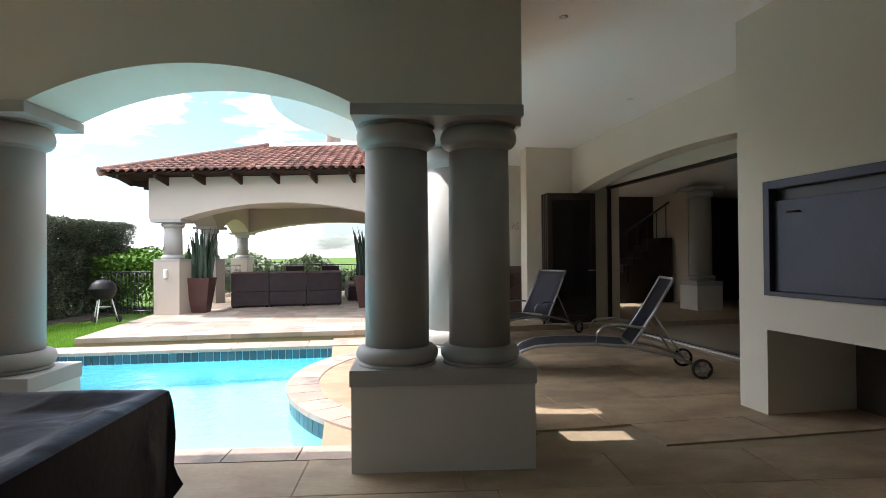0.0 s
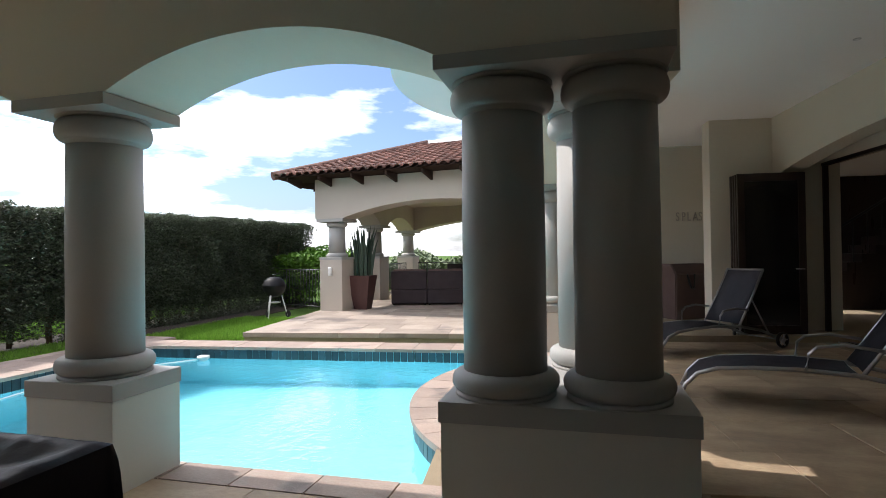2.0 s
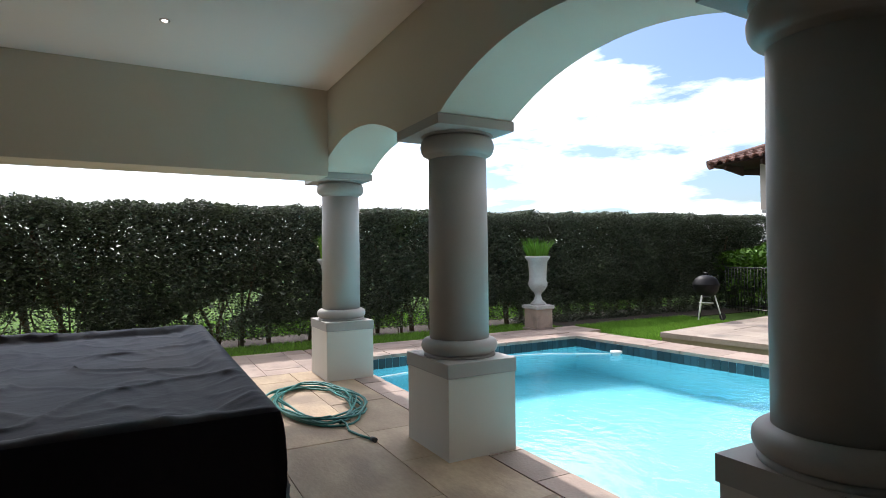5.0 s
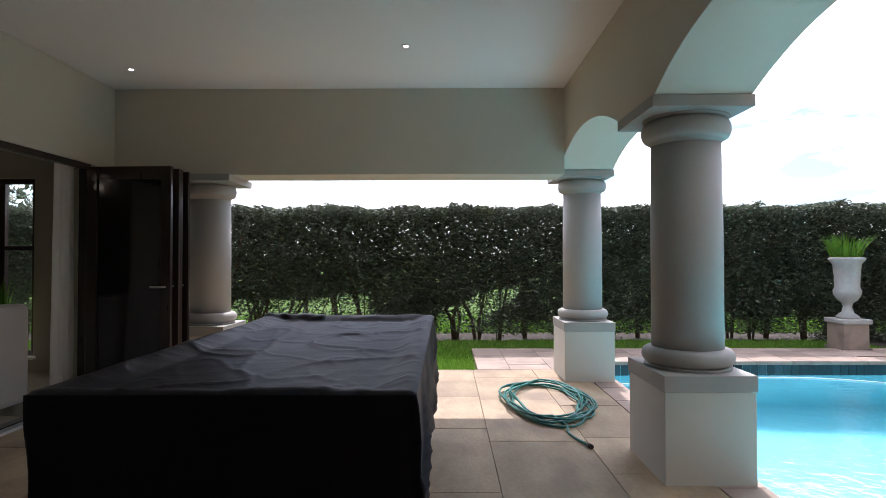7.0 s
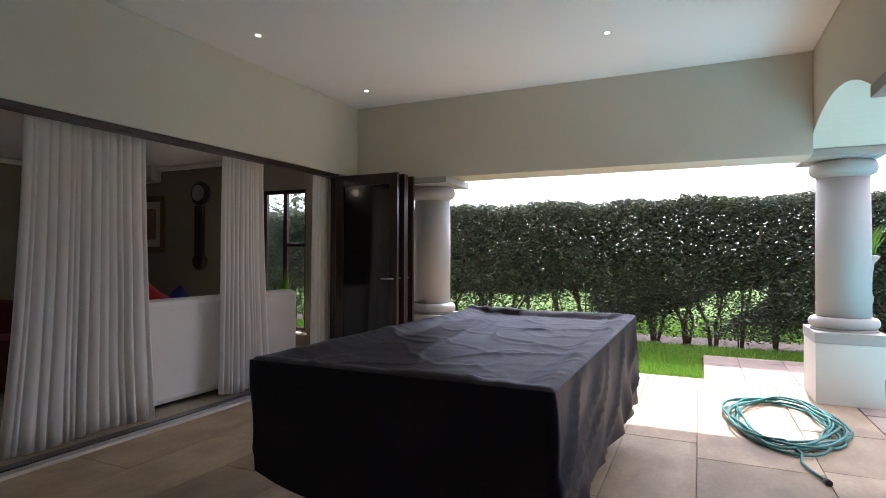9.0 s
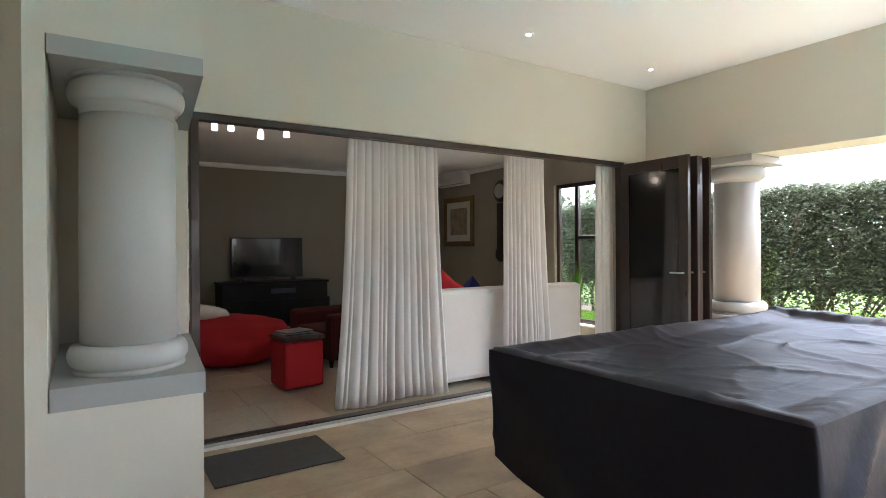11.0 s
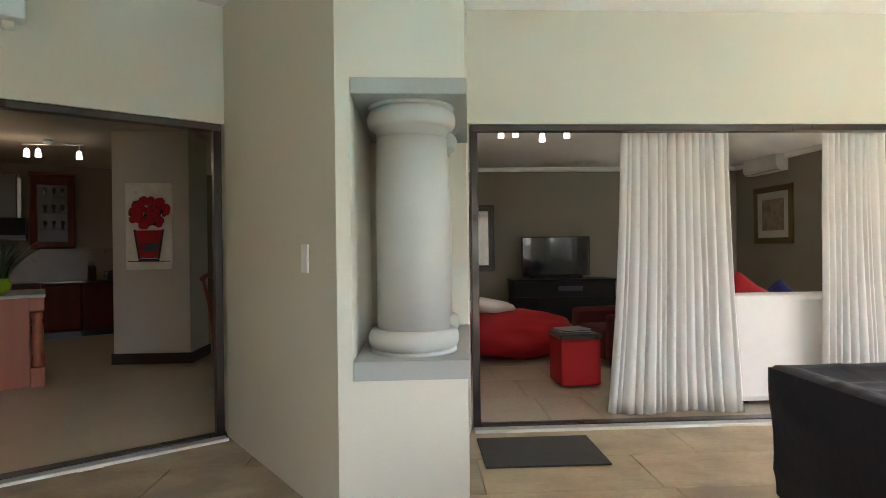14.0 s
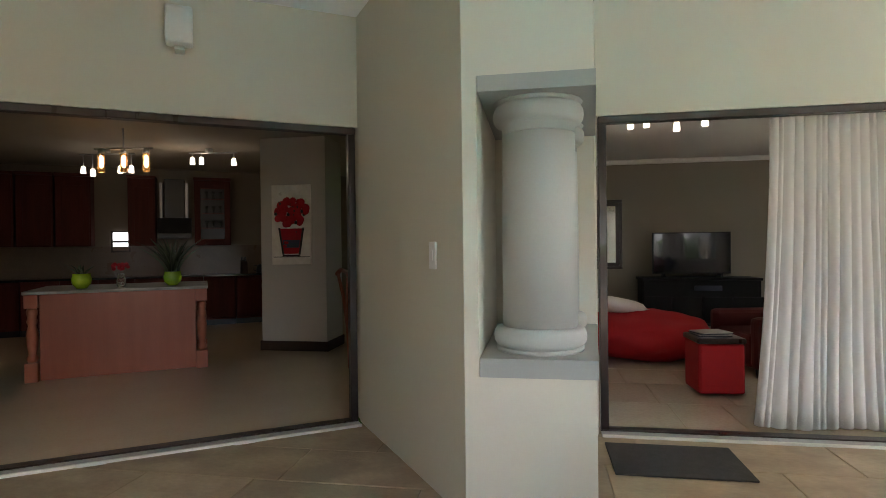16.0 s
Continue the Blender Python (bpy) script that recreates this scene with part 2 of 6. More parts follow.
_l.new(_w.outputs["Fac"], _p.inputs["Height"])
_l.new(_p.outputs["Normal"], _b.inputs["Normal"])

DARKGLASS = material("tinted_glass", (0.012, 0.012, 0.013), 0.1, scale=2, grain=20, bump=0.0, coat=0.3)
GLASS = bpy.data.materials.new("window_glass")
GLASS.use_nodes = True
_b = GLASS.node_tree.nodes["Principled BSDF"]
_b.inputs["Base Color"].default_value = (0.9, 0.95, 0.93, 1)
_b.inputs["Roughness"].default_value, _b.inputs["Transmission Weight"].default_value = 0.02, 1.0


# mesh helpers
def box(bm, x0, x1, y0, y1, z0, z1, bevel=0.0, m=None):
    """An axis-aligned box, with its edges rounded by bevel metres."""
    r = bmesh.ops.create_cube(bm, size=1.0)
    mat = Matrix.Translation(((x0 + x1) / 2, (y0 + y1) / 2, (z0 + z1) / 2)) @ Matrix.Diagonal((abs(x1 - x0), abs(y1 - y0), abs(z1 - z0), 1))
    bmesh.ops.transform(bm, matrix=mat, verts=r["verts"])
    if bevel:
        edges = list({e for v in r["verts"] for e in v.link_edges})
        got = bmesh.ops.bevel(bm, geom=edges, offset=bevel, segments=2, affect="EDGES", profile=0.5)
        verts = list({v for f in got["faces"] for v in f.verts} | {v for v in r["verts"] if v.is_valid})
    else:
        verts = r["verts"]
    if m is not None:
        every = {v for v in verts if v.is_valid}
        grow = set(every)
        for v in every:
            for f in v.link_faces:
                grow |= set(f.verts)
        bmesh.ops.transform(bm, matrix=m, verts=list(grow))
    return bm


def prism(bm, outline, lo, hi, axis="z", m=None):
    """A flat outline pushed from lo to hi along an axis. axis y: outline is (x, z); axis x: outline is (y, z)."""
    def at(p, h):
        return {"z": (p[0], p[1], h), "y": (p[0], h, p[1]), "x": (h, p[0], p[1])}[axis]
    a = [bm.verts.new(at(p, lo)) for p in outline]
    b = [bm.verts.new(at(p, hi)) for p in outline]
    bm.faces.new(a), bm.faces.new(b[::-1])
    k = len(a)
    for i in range(k):
        bm.faces.new((a[i], b[i], b[(i + 1) % k], a[(i + 1) % k]))
    bmesh.ops.recalc_face_normals(bm, faces=bm.faces[:])
    if m is not None:
        bmesh.ops.transform(bm, matrix=m, verts=a + b)
    return bm


def lathe(bm, profile, steps=32, center=(0, 0), caps=True):
    """A profile of (radius, z) turned round a vertical axis."""
    rings = []
    for r, z in profile:
        rings.append([bm.verts.new((center[0] + r * math.cos(2 * math.pi * i / steps), center[1] + r * math.sin(2 * math.pi * i / steps), z)) for i in range(steps)])
    for a, b in zip(rings, rings[1:]):
        for i in range(steps):
            f = bm.faces.new((a[i], a[(i + 1) % steps], b[(i + 1) % steps], b[i]))
            f.smooth = True
    if caps:
        bm.faces.new(rings[0][::-1]), bm.faces.new(rings[-1])
    return bm


def tube(bm, points, radius, sides=8):
    """A round bar along a line of points."""
    pts = [Vector(p) for p in points]
    rings = []
    for i, p in enumerate(pts):
        d = (pts[min(i + 1, len(pts) - 1)] - pts[max(i - 1, 0)]).normalized()
        up = Vector((0, 0, 1)) if abs(d.z) < 0.95 else Vector((1, 0, 0))
        s = d.cross(up).normalized()
        u = s.cross(d)
        rings.append([bm.verts.new(p + radius * (math.cos(a) * s + math.sin(a) * u)) for a in [2 * math.pi * k / sides for k in range(sides)]])
    for a, b in zip(rings, rings[1:]):
        for k in range(sides):
            bm.faces.new((a[k], b[k], b[(k + 1) % sides], a[(k + 1) % sides])).smooth = True
    bm.faces.new(rings[0]), bm.faces.new(rings[-1][::-1])
    return bm


def mesh(name, bm, mat):
    me = bpy.data.meshes.new(name)
    bmesh.ops.recalc_face_normals(bm, faces=bm.faces[:])
    bm.to_mesh(me)
    bm.free()
    me.materials.append(mat)
    return me


def part(name, bm, mat, parent, label=""):
    """One mesh object under a thing or under a part."""
    ob = new(name, mesh(name, bm, mat))
    ob.parent = parent
    return tagged(ob, label)


def thing(name, label, category, at=None, group="", kind=""):
    ob = new(name)
    ob.empty_display_size = 0.1
    if at is not None:
        ob.matrix_world = at
    return tagged(ob, label, category, group, kind)


def setting(name, bm, mat, label="", category=""):
    return tagged(new(name, mesh(name, bm, mat)), label, category, kind="structure")


def B(*a, **k):
    return box(bmesh.new(), *a, **k)


NORTH = pose(-0.3, 4.85, 0, 0, 0, 7.0)        # the frame of the wing beyond the paired columns
FAR = Matrix.Translation((-0.054, 0.015, 0.110)) @ Matrix.Scale(0.919, 4)   # the raised deck's own scale and level
PAVILION = FAR @ pose(-6.89, 14.1, 0, 0, 0, -7.0)   # its first corner
C1, C2 = 3.12, 3.47                           # ceiling heights


# ---- large structure ----
def arch_outline(x0, x1, z0, top, spring, rise, spans, steps=20):
    """A beam's outline with segmental arches cut from its lower edge. spans: (from, to)."""
    pts = [(x0, top), (x1, top), (x1, z0)]
    for a, b in sorted(spans, reverse=True):
        pts.append((b, z0))
        half, mid = (b - a) / 2, (a + b) / 2
        r = (half * half + rise * rise) / (2 * rise)
        for i in range(steps + 1):
            x = b - (b - a) * i / steps
            pts.append((x, spring + rise - r + math.sqrt(max(r * r - (x - mid) ** 2, 0))))
        pts.append((a, z0))
    pts.append((x0, z0))
    clean = []
    for p in pts:
        if not clean or (abs(p[0] - clean[-1][0]) > 1e-4 or abs(p[1] - clean[-1][1]) > 1e-4):
            clean.append(p)
    return clean


SPRING = 2.31
# beam of the arcade along the pool, with two arches
bm = prism(bmesh.new(), arch_outline(-6.38, 0.03, SPRING, C2 + 0.3, SPRING, 0.235, [(-5.70, -3.64), (-2.955, -1.03)]), 3.61, 4.19, "y")
setting("wall_arcade", bm, WALL, "olive-beige plaster beam with segmental arches over the pool side", "wall")
# west beam
setting("wall_west_beam", B(-5.90, -5.45, -1.4, 3.607, 2.22, C2 + 0.3), WALL, "olive-beige plaster beam along the garden side", "wall")
# wall of the living room
bm = B(-6.38, -5.05, -1.4, -1.1, 0, 2.218)
setting("wall_south", bm, WALL, "olive-beige plaster wall beside the folding doors", "wall")
bm = B(-5.447, -0.45, -1.4, -1.1, 2.27, C1 + 0.3)
setting("wall_south_lintel", bm, WALL, "olive-beige plaster wall above the wide folding doors", "wall")
# niche pier
pier = [(1.16, -1.1), (0.165, 0.30), (0.093, 0.30), (0.093, -0.95), (-0.59, -0.95), (-0.62, -1.1), (-0.62, -1.4), (1.3, -1.4)]
setting("wall_pier", prism(bmesh.new(), pier, 0, C1 + 0.3), WALL, "olive-beige plaster pier with a corner niche", "wall")
niche = [(0.093, 0.30), (-0.467, 0.30), (-0.59, -0.949), (0.093, -0.949)]
setting("wall_pier_base", prism(bmesh.new(), niche, 0, 0.706), WALL, "olive-beige plaster base under the niche columns", "wall")
setting("wall_pier_top", prism(bmesh.new(), niche, 2.18, C1 + 0.3), WALL, "olive-beige plaster pier above the niche columns", "wall")
# kitchen wall, turned
KIT = pose(1.16, -1.1, 0, 0, 0, 33.0)
bm = B(0.0, 4.6, -0.3, 0, 2.27, C1 + 0.3)
bmesh.ops.transform(bm, matrix=KIT, verts=bm.verts)
setting("wall_kitchen_lintel", bm, WALL, "olive-beige plaster wall above the kitchen doors", "wall")
bm = B(4.0, 4.6, -0.3, 0, 0, 2.268)
bmesh.ops.transform(bm, matrix=KIT, verts=bm.verts)
setting("wall_kitchen_end", bm, WALL, "olive-beige plaster wall beside the kitchen doors", "wall")
# braai chimney breast with the shutter opening and the wood hole
bm = bmesh.new()
for b in [(2.6, 3.6, -2.6, -0.13, 1.97, C2 + 0.3), (2.6, 3.6, -0.46, -0.13, 0, 1.97), (2.6, 3.6, -2.6, -1.95, 0, 1.97), (2.6, 3.6, -1.95, -0.46, 0.72, 1.01),
          (3.5, 3.6, -1.95, -0.46, 0, 0.72), (3.5, 3.6, -1.95, -0.46, 1.01, 1.97)]:
    box(bm, *b)
bmesh.ops.transform(bm, matrix=NORTH, verts=bm.verts)
setting("wall_braai", bm, WALL, "olive-beige plaster chimney breast with a built-in barbecue", "wall")
# wing wall with a wide arched recess over the folding doors
recess = [(5.62 - 5.32 * i / 28, 2.52 + 0.29 * (1 - ((3.22 - 5.32 * i / 28) / 3.25) ** 2)) for i in range(29)]
bm = prism(bmesh.new(), [(-0.13, C2 + 0.3), (5.70, C2 + 0.3), (5.70, 0), (5.62, 0)] + recess + [(0.3, 0), (-0.13, 0)], 3.55, 3.85, "x")
bmesh.ops.transform(bm, matrix=NORTH, verts=bm.verts)
setting("wall_wing", bm, WALL, "olive-beige plaster wall with a wide arched recess", "wall")
bm = B(4.2, 4.5, -0.1, 5.62, 2.70, C2)
box(bm, 3.853, 4.5, 5.625, 5.9, 0, C2)
bmesh.ops.transform(bm, matrix=NORTH, verts=bm.verts)
setting("wall_wing_inner", bm, WALL, "olive-beige plaster wall above the inner folding doors", "wall")
bm = B(2.6, 3.55, 5.70, 6.05, 0, C2 + 0.3)
bmesh.ops.transform(bm, matrix=NORTH, verts=bm.verts)
setting("wall_wing_pier", bm, WALL, "olive-beige plaster pier", "wall")
bm = B(1.2, 4.5, 7.9, 8.2, 0, C2 + 0.3)
box(bm, 3.55, 3.85, 6.05, 7.9, 0, C2 + 0.3)
bmesh.ops.transform(bm, matrix=NORTH, verts=bm.verts)
setting("wall_wing_end", bm, WALL, "olive-beige plaster wall at the end of the wing", "wall")
# wing beam on the pool side
bm = prism(bmesh.new(), arch_outline(-0.70, 9.0, SPRING, C2 + 0.3, SPRING, 0.45, [(0.24, 3.93), (4.61, 8.3)], 20), -0.33, 0.36, "x")
bmesh.ops.transform(bm, matrix=NORTH, verts=bm.verts)
setting("wall_wing_arcade", bm, WALL, "olive-beige plaster beam with segmental arches", "wall")
# ceilings
setting("ceiling", B(-5.447, 5.2, -1.097, 3.607, C1, C1 + 0.12), CEIL, "white painted ceiling", "ceiling")
setting("ceiling_step", B(0.03, 5.2, 3.55, 3.75, C1, C2 + 0.3), CEIL, "white painted ceiling step", "ceiling")
bm = prism(bmesh.new(), [(0.03, 3.75), (5.2, 3.75), (5.2, 13.6), (-1.2, 13.6)], C2, C2 + 0.12)
setting("ceiling_wing", bm, CEIL, "white painted ceiling of the wing", "ceiling")
# closing east wall and roof
setting("wall_east", B(5.2, 5.4, 1.7, 4.6, 0, C2 + 0.42), WALL, "plaster wall closing the terrace", "wall")
setting("roof_slab", B(-6.4, 5.4, -1.4, 4.27, C2 + 0.3, C2 + 0.5), WALL_PALE, "flat roof slab", "roof")

# floors
setting("floor", B(-6.4, 4.9, -1.1, 4.05, -0.25, -0.012), GROUT, "mortar bed under sandstone paving", "floor")
bm = prism(bmesh.new(), [(-1.3, 4.05), (5.2, 4.05), (5.2, 13.3), (-3.0, 13.3), (-2.0, 9.8)], -0.25, -0.016)
setting("floor_wing", bm, GROUT, "mortar bed under sandstone paving", "floor")

rim = []
for i in range(97):
    a = 2 * math.pi * i / 96
    p = Vector((0.33 + 2.57 * math.cos(a), max(5.16, 6.8 + 2.57 * math.sin(a)), 0))
    if (NORTH.inverted() @ p).x < -0.335:
        rim.append((p.x, p.y))
bm = prism(bmesh.new(), rim, 3.10, 3.40)
setting("canopy_slab", bm, CEIL, "round white concrete canopy over the poolside terrace", "canopy")


# pool: shell, coping and water
def ring(cx, cy, r, a0, a1, n):
    return [(cx + r * math.cos(radians(a0 + (a1 - a0) * i / n)), cy + r * math.sin(radians(a0 + (a1 - a0) * i / n))) for i in range(n + 1)]


# the pool's outline: straight sides and the round terrace that bulges into it
POOL = [(-6.95, 4.22), (-0.95, 4.22)] + ring(0.63, 6.6, 2.63, 234, 118, 24) + [(-0.60, 8.93), (-6.95, 8.33)]
bm = bmesh.new()
lo = [bm.verts.new((x, y, -1.35 + 0.12 * (x + 3.5) - 0.12 * (y - 6.3))) for x, y in POOL]
hi = [bm.verts.new((x, y, -0.03)) for x, y in POOL]
bm.faces.new(lo)
for i in range(len(POOL)):
    j = (i + 1) % len(POOL)
    bm.faces.new((lo[i], lo[j], hi[j], hi[i]))
setting("pool_shell", bm, POOLPLASTER, "pale blue plastered pool shell", "pool")
me = bpy.data.meshes.new("water")
me.from_pydata([(x, y, -0.17) for x, y in POOL], [], [list(range(len(POOL)))])
me.materials.append(WATER)
water = tagged(new("water", me), "clear turquoise swimming pool water", "water", kind="structure")
water.visible_shadow = False

# ground
bm = bmesh.new()
edge = [(-400, -400), (400, -400), (400, 600), (-400, 600)]
outer = [bm.verts.new((x, y, -0.06)) for x, y in edge]
inner = [bm.verts.new((x, y, -0.06)) for x, y in POOL]
es = [bm.edges.new((outer[i], outer[(i + 1) % 4])) for i in range(4)] + [bm.edges.new((inner[i], inner[(i + 1) % len(inner)])) for i in range(len(inner))]
bmesh.ops.triangle_fill(bm, edges=es, use_beauty=True)
setting("ground", bm, GRASS, "green lawn and garden ground", "ground")


# columns
def column(name, x, y, at=None, plinth=None, low=0.645, r=0.217, top=2.31, label="round plaster column on a square plinth", steps=40, abacus=(-0.335, 0.335), paint=None, swell=1.0):
    paint = paint or TRIM
    th = thing(name, label, "column", at if at is not None else pose(x, y, 0), "arcade columns")
    if plinth:
        a, b, c, d = plinth
        part("plinth", B(a, b, c, d, 0 if at is not None else -0.1, low - 0.10, 0.004), WALL_PALE, th)
        part("plinth_cap", B(a - 0.008, b + 0.008, c - 0.008, d + 0.008, low - 0.10, low, 0.006), TRIM, th)
    def roll(z0, z1, out, n=12):
        """A half-round moulding between two heights."""
        return [(r - 0.004 + out * math.sin(math.pi * i / n) ** 0.7, z0 + (z1 - z0) * (1 - math.cos(math.pi * i / n)) / 2) for i in range(n + 1)]
    k = swell * r / 0.217
    part("base_ring", lathe(bmesh.new(), [(r + 0.045 * k, low), (r + 0.045 * k, low + 0.018)] + roll(low + 0.018, low + 0.125, 0.066 * k), steps), paint, th)
    part("shaft", lathe(bmesh.new(), [(r, low + 0.12), (r, (low + top) / 2), (r * 0.975, top - 0.23)], steps), paint, th)
    part("capital", lathe(bmesh.new(), [(r * 0.975, top - 0.25)] + roll(top - 0.088 - 0.135 * min(1.0, k), top - 0.088, 0.058 * k) + [(r + 0.035 * k, top - 0.086), (r + 0.05 * k, top - 0.072)], steps), paint, th)
    if abacus:
        part("abacus", B(-0.335, 0.335, *abacus, top - 0.075, top - 0.003, 0.004), TRIM, th)
    return th


P = (-0.315, 0.315, -0.27, 0.27)
column("column", -3.29, 3.93, plinth=P, abacus=(-0.335, 0.275))
column("column", -6.04, 3.93, plinth=P, abacus=(-0.335, 0.275))
column("column", -5.68, -0.19, plinth=P, top=2.22)
# the corner group of three on one plinth
plinth = thing("column_plinth", "low plaster plinth under the grouped columns", "plinth", pose(0, 0, 0))
L = [(-1.05, 3.70), (0.12, 3.70), (0.12, 4.26), (0.03, 4.26), (-0.06, 5.01), (-0.62, 5.01), (-0.62, 4.26), (-1.05, 4.26)]
part("body", prism(bmesh.new(), L, -0.1, 0.545), WALL_PALE, plinth)
part("cap", prism(bmesh.new(), [(-1.06, 3.69), (0.13, 3.69), (0.13, 4.27), (0.04, 4.27), (-0.05, 5.02), (-0.63, 5.02), (-0.63, 4.27), (-1.06, 4.27)], 0.545, 0.645), TRIM, plinth)
for x, y, r in ((-0.765, 3.95, 0.215), (-0.205, 3.95, 0.208), (-0.32, 4.73, 0.212)):
    column("column", x, y, r=r, label="round plaster column in a group on a shared plinth", abacus=None)
abaci = thing("column_abacus", "plaster slab across the grouped column capitals", "abacus")
part("slab", B(-1.04, 0.04, 3.60, 4.33, 2.235, 2.307, 0.004), TRIM, abaci)
part("slab", B(-0.60, 0.04, 4.334, 5.02, 2.235, 2.307, 0.004), TRIM, abaci)
column("column", 0, 4.27, at=NORTH @ pose(0, 4.27, 0), plinth=P)
column("column", 0, 8.6, at=NORTH @ pose(0, 8.6, 0), plinth=P)
# niche columns
for x, y in ((-0.205, 0.0), (-0.26, -0.62)):
    column("niche_column", x, y, low=0.80, r=0.196, top=2.175, swell=0.88, label="grey-green plaster column standing in a wall niche", abacus=None, paint=NICHE)
niche_sill = thing("niche_slab", "grey plaster sill and lintel of the niche", "sill")
part("lintel", prism(bmesh.new(), [(0.088, 0.31), (-0.475, 0.31), (-0.60, -0.945), (0.088, -0.945)], 2.10, 2.178), SLAB, niche_sill)
part("sill", prism(bmesh.new(), [(0.088, 0.31), (-0.475, 0.31), (-0.60, -0.945), (0.088, -0.945)], 0.708, 0.80), SLAB, niche_sill)

# covered table
def table_cover():
    th = thing("table_cover", "black vinyl cover draped over a billiard table", "table cover", pose(-2.845, 1.613, 0))
    bm = bmesh.new()
    nx, ny = 150, 84
    hx, hy, top = 1.288, 0.662, 0.885

    def wrinkle(x, y):
        v = Vector((x * 2.2, y * 5.0, 0.3))
        sag = min(1, max(0, (min(hx - abs(x), hy - abs(y)) - 0.05) / 0.12))
        ridge = (1 - abs(noise.noise(Vector((x * 1.1 + y * 1.5, y * 2.0 - x * 1.0, 4.0))))) ** 15
        ridge2 = (1 - abs(noise.noise(Vector((x * 2.4 - y * 1.6, y * 3.0 + x * 0.7, 9.0))))) ** 18
        rim_fade = min(1.0, min(hx - abs(x), hy - abs(y)) / 0.05)
        pull = (1 - abs(noise.noise(Vector((x * 7.0 + 2.0 * y, y * 1.2 - x * 0.6, 2.0))))) ** 9 * (1 - 0.75 * sag)
        cross = (1 - abs(noise.noise(Vector((x * 0.9 - y * 2.6, y * 1.1 + x * 1.6, 17.0))))) ** 22
        lip = 0.020 * math.exp(-((x + hx - 0.10) / 0.06) ** 2) * max(0.0, 0.4 + 0.6 * noise.noise(Vector((y * 2.4, 3.0, 1.0))) + (0.7 if y < -0.2 else 0.0))
        return 0.005 * noise.noise(v) + (0.011 * ridge + 0.005 * ridge2 + 0.006 * cross + 0.005 * pull) * rim_fade + lip - 0.034 * sag
    grid = {}
    for i in range(nx + 1):
        for j in range(ny + 1):
            x, y = -hx + 2 * hx * i / nx, -hy + 2 * hy * j / ny
            edge = min(hx - abs(x), hy - abs(y))
            grid[i, j] = bm.verts.new((x, y, top + (wrinkle(x, y) if edge > 0.01 else -0.008)))
    for i in range(nx):
        for j in range(ny):
            bm.faces.new((grid[i, j], grid[i + 1, j], grid[i + 1, j + 1], grid[i, j + 1])).smooth = True
    rim = [(i, 0) for i in range(nx + 1)] + [(nx, j) for j in range(1, ny + 1)] + [(i, ny) for i in range(nx - 1, -1, -1)] + [(0, j) for j in range(ny - 1, 0, -1)]
    rows = [[bm.verts.new(grid[k].co) for k in rim]]
    drop = 16
    for d in range(1, drop + 1):
        row = []
        for n, (i, j) in enumerate(rim):
            v = grid[i, j].co
            s = d / drop
            nx_, ny_ = (v.x / hx if abs(abs(v.x) - hx) < 1e-4 else 0), (v.y / hy if abs(abs(v.y) - hy) < 1e-4 else 0)
            deep = 1.7 if v.y > hy - 0.01 else 0.5
            fold = deep * (noise.noise(Vector((v.x * 3.5 + s * 1.2, v.y * 3.5, s * 0.8))) * 0.04 * s + 0.018 * (1 - abs(noise.noise(Vector((v.x * 1.8 - s * 1.8, v.y * 1.8 + s * 0.5, 3.0))))) ** 6 * min(1, 4 * s))
            hem = 0.27 + 0.14 * max(0, 1 - math.hypot(v.x - hx, v.y + hy) / 0.7) + 0.03 * noise.noise(Vector((v.x * 2.6, v.y * 2.6, 5)))
            z = top - 0.008 - s * (top - hem)
            pocket = 0.035 * math.exp(-((v.x - hx + 0.42 - 0.75 * s) / 0.05) ** 2) * min(1.0, 3 * s) * (1.0 if v.y > hy - 0.01 else 0.0)
            off = fold - 0.01 * s + pocket
            row.append(bm.verts.new((v.x + nx_ * off, v.y + ny_ * off, z)))
        rows.append(row)
    k = len(rim)
    for a, b in zip(rows, rows[1:]):
        for n in range(k):
            bm.faces.new((a[n], b[n], b[(n + 1) % k], a[(n + 1) % k])).smooth = True
    part("cover", bm, COVER, th)
    for x in (-1.05, 1.05):
        for y in (-0.45, 0.45):
            part("leg", lathe(bmesh.new(), [(0.05, 0), (0.06, 0.04), (0.045, 0.1), (0.07, 0.35), (0.075, 0.8)], 16, (x, y)), DARKWOOD, th)
    return th


table_cover()


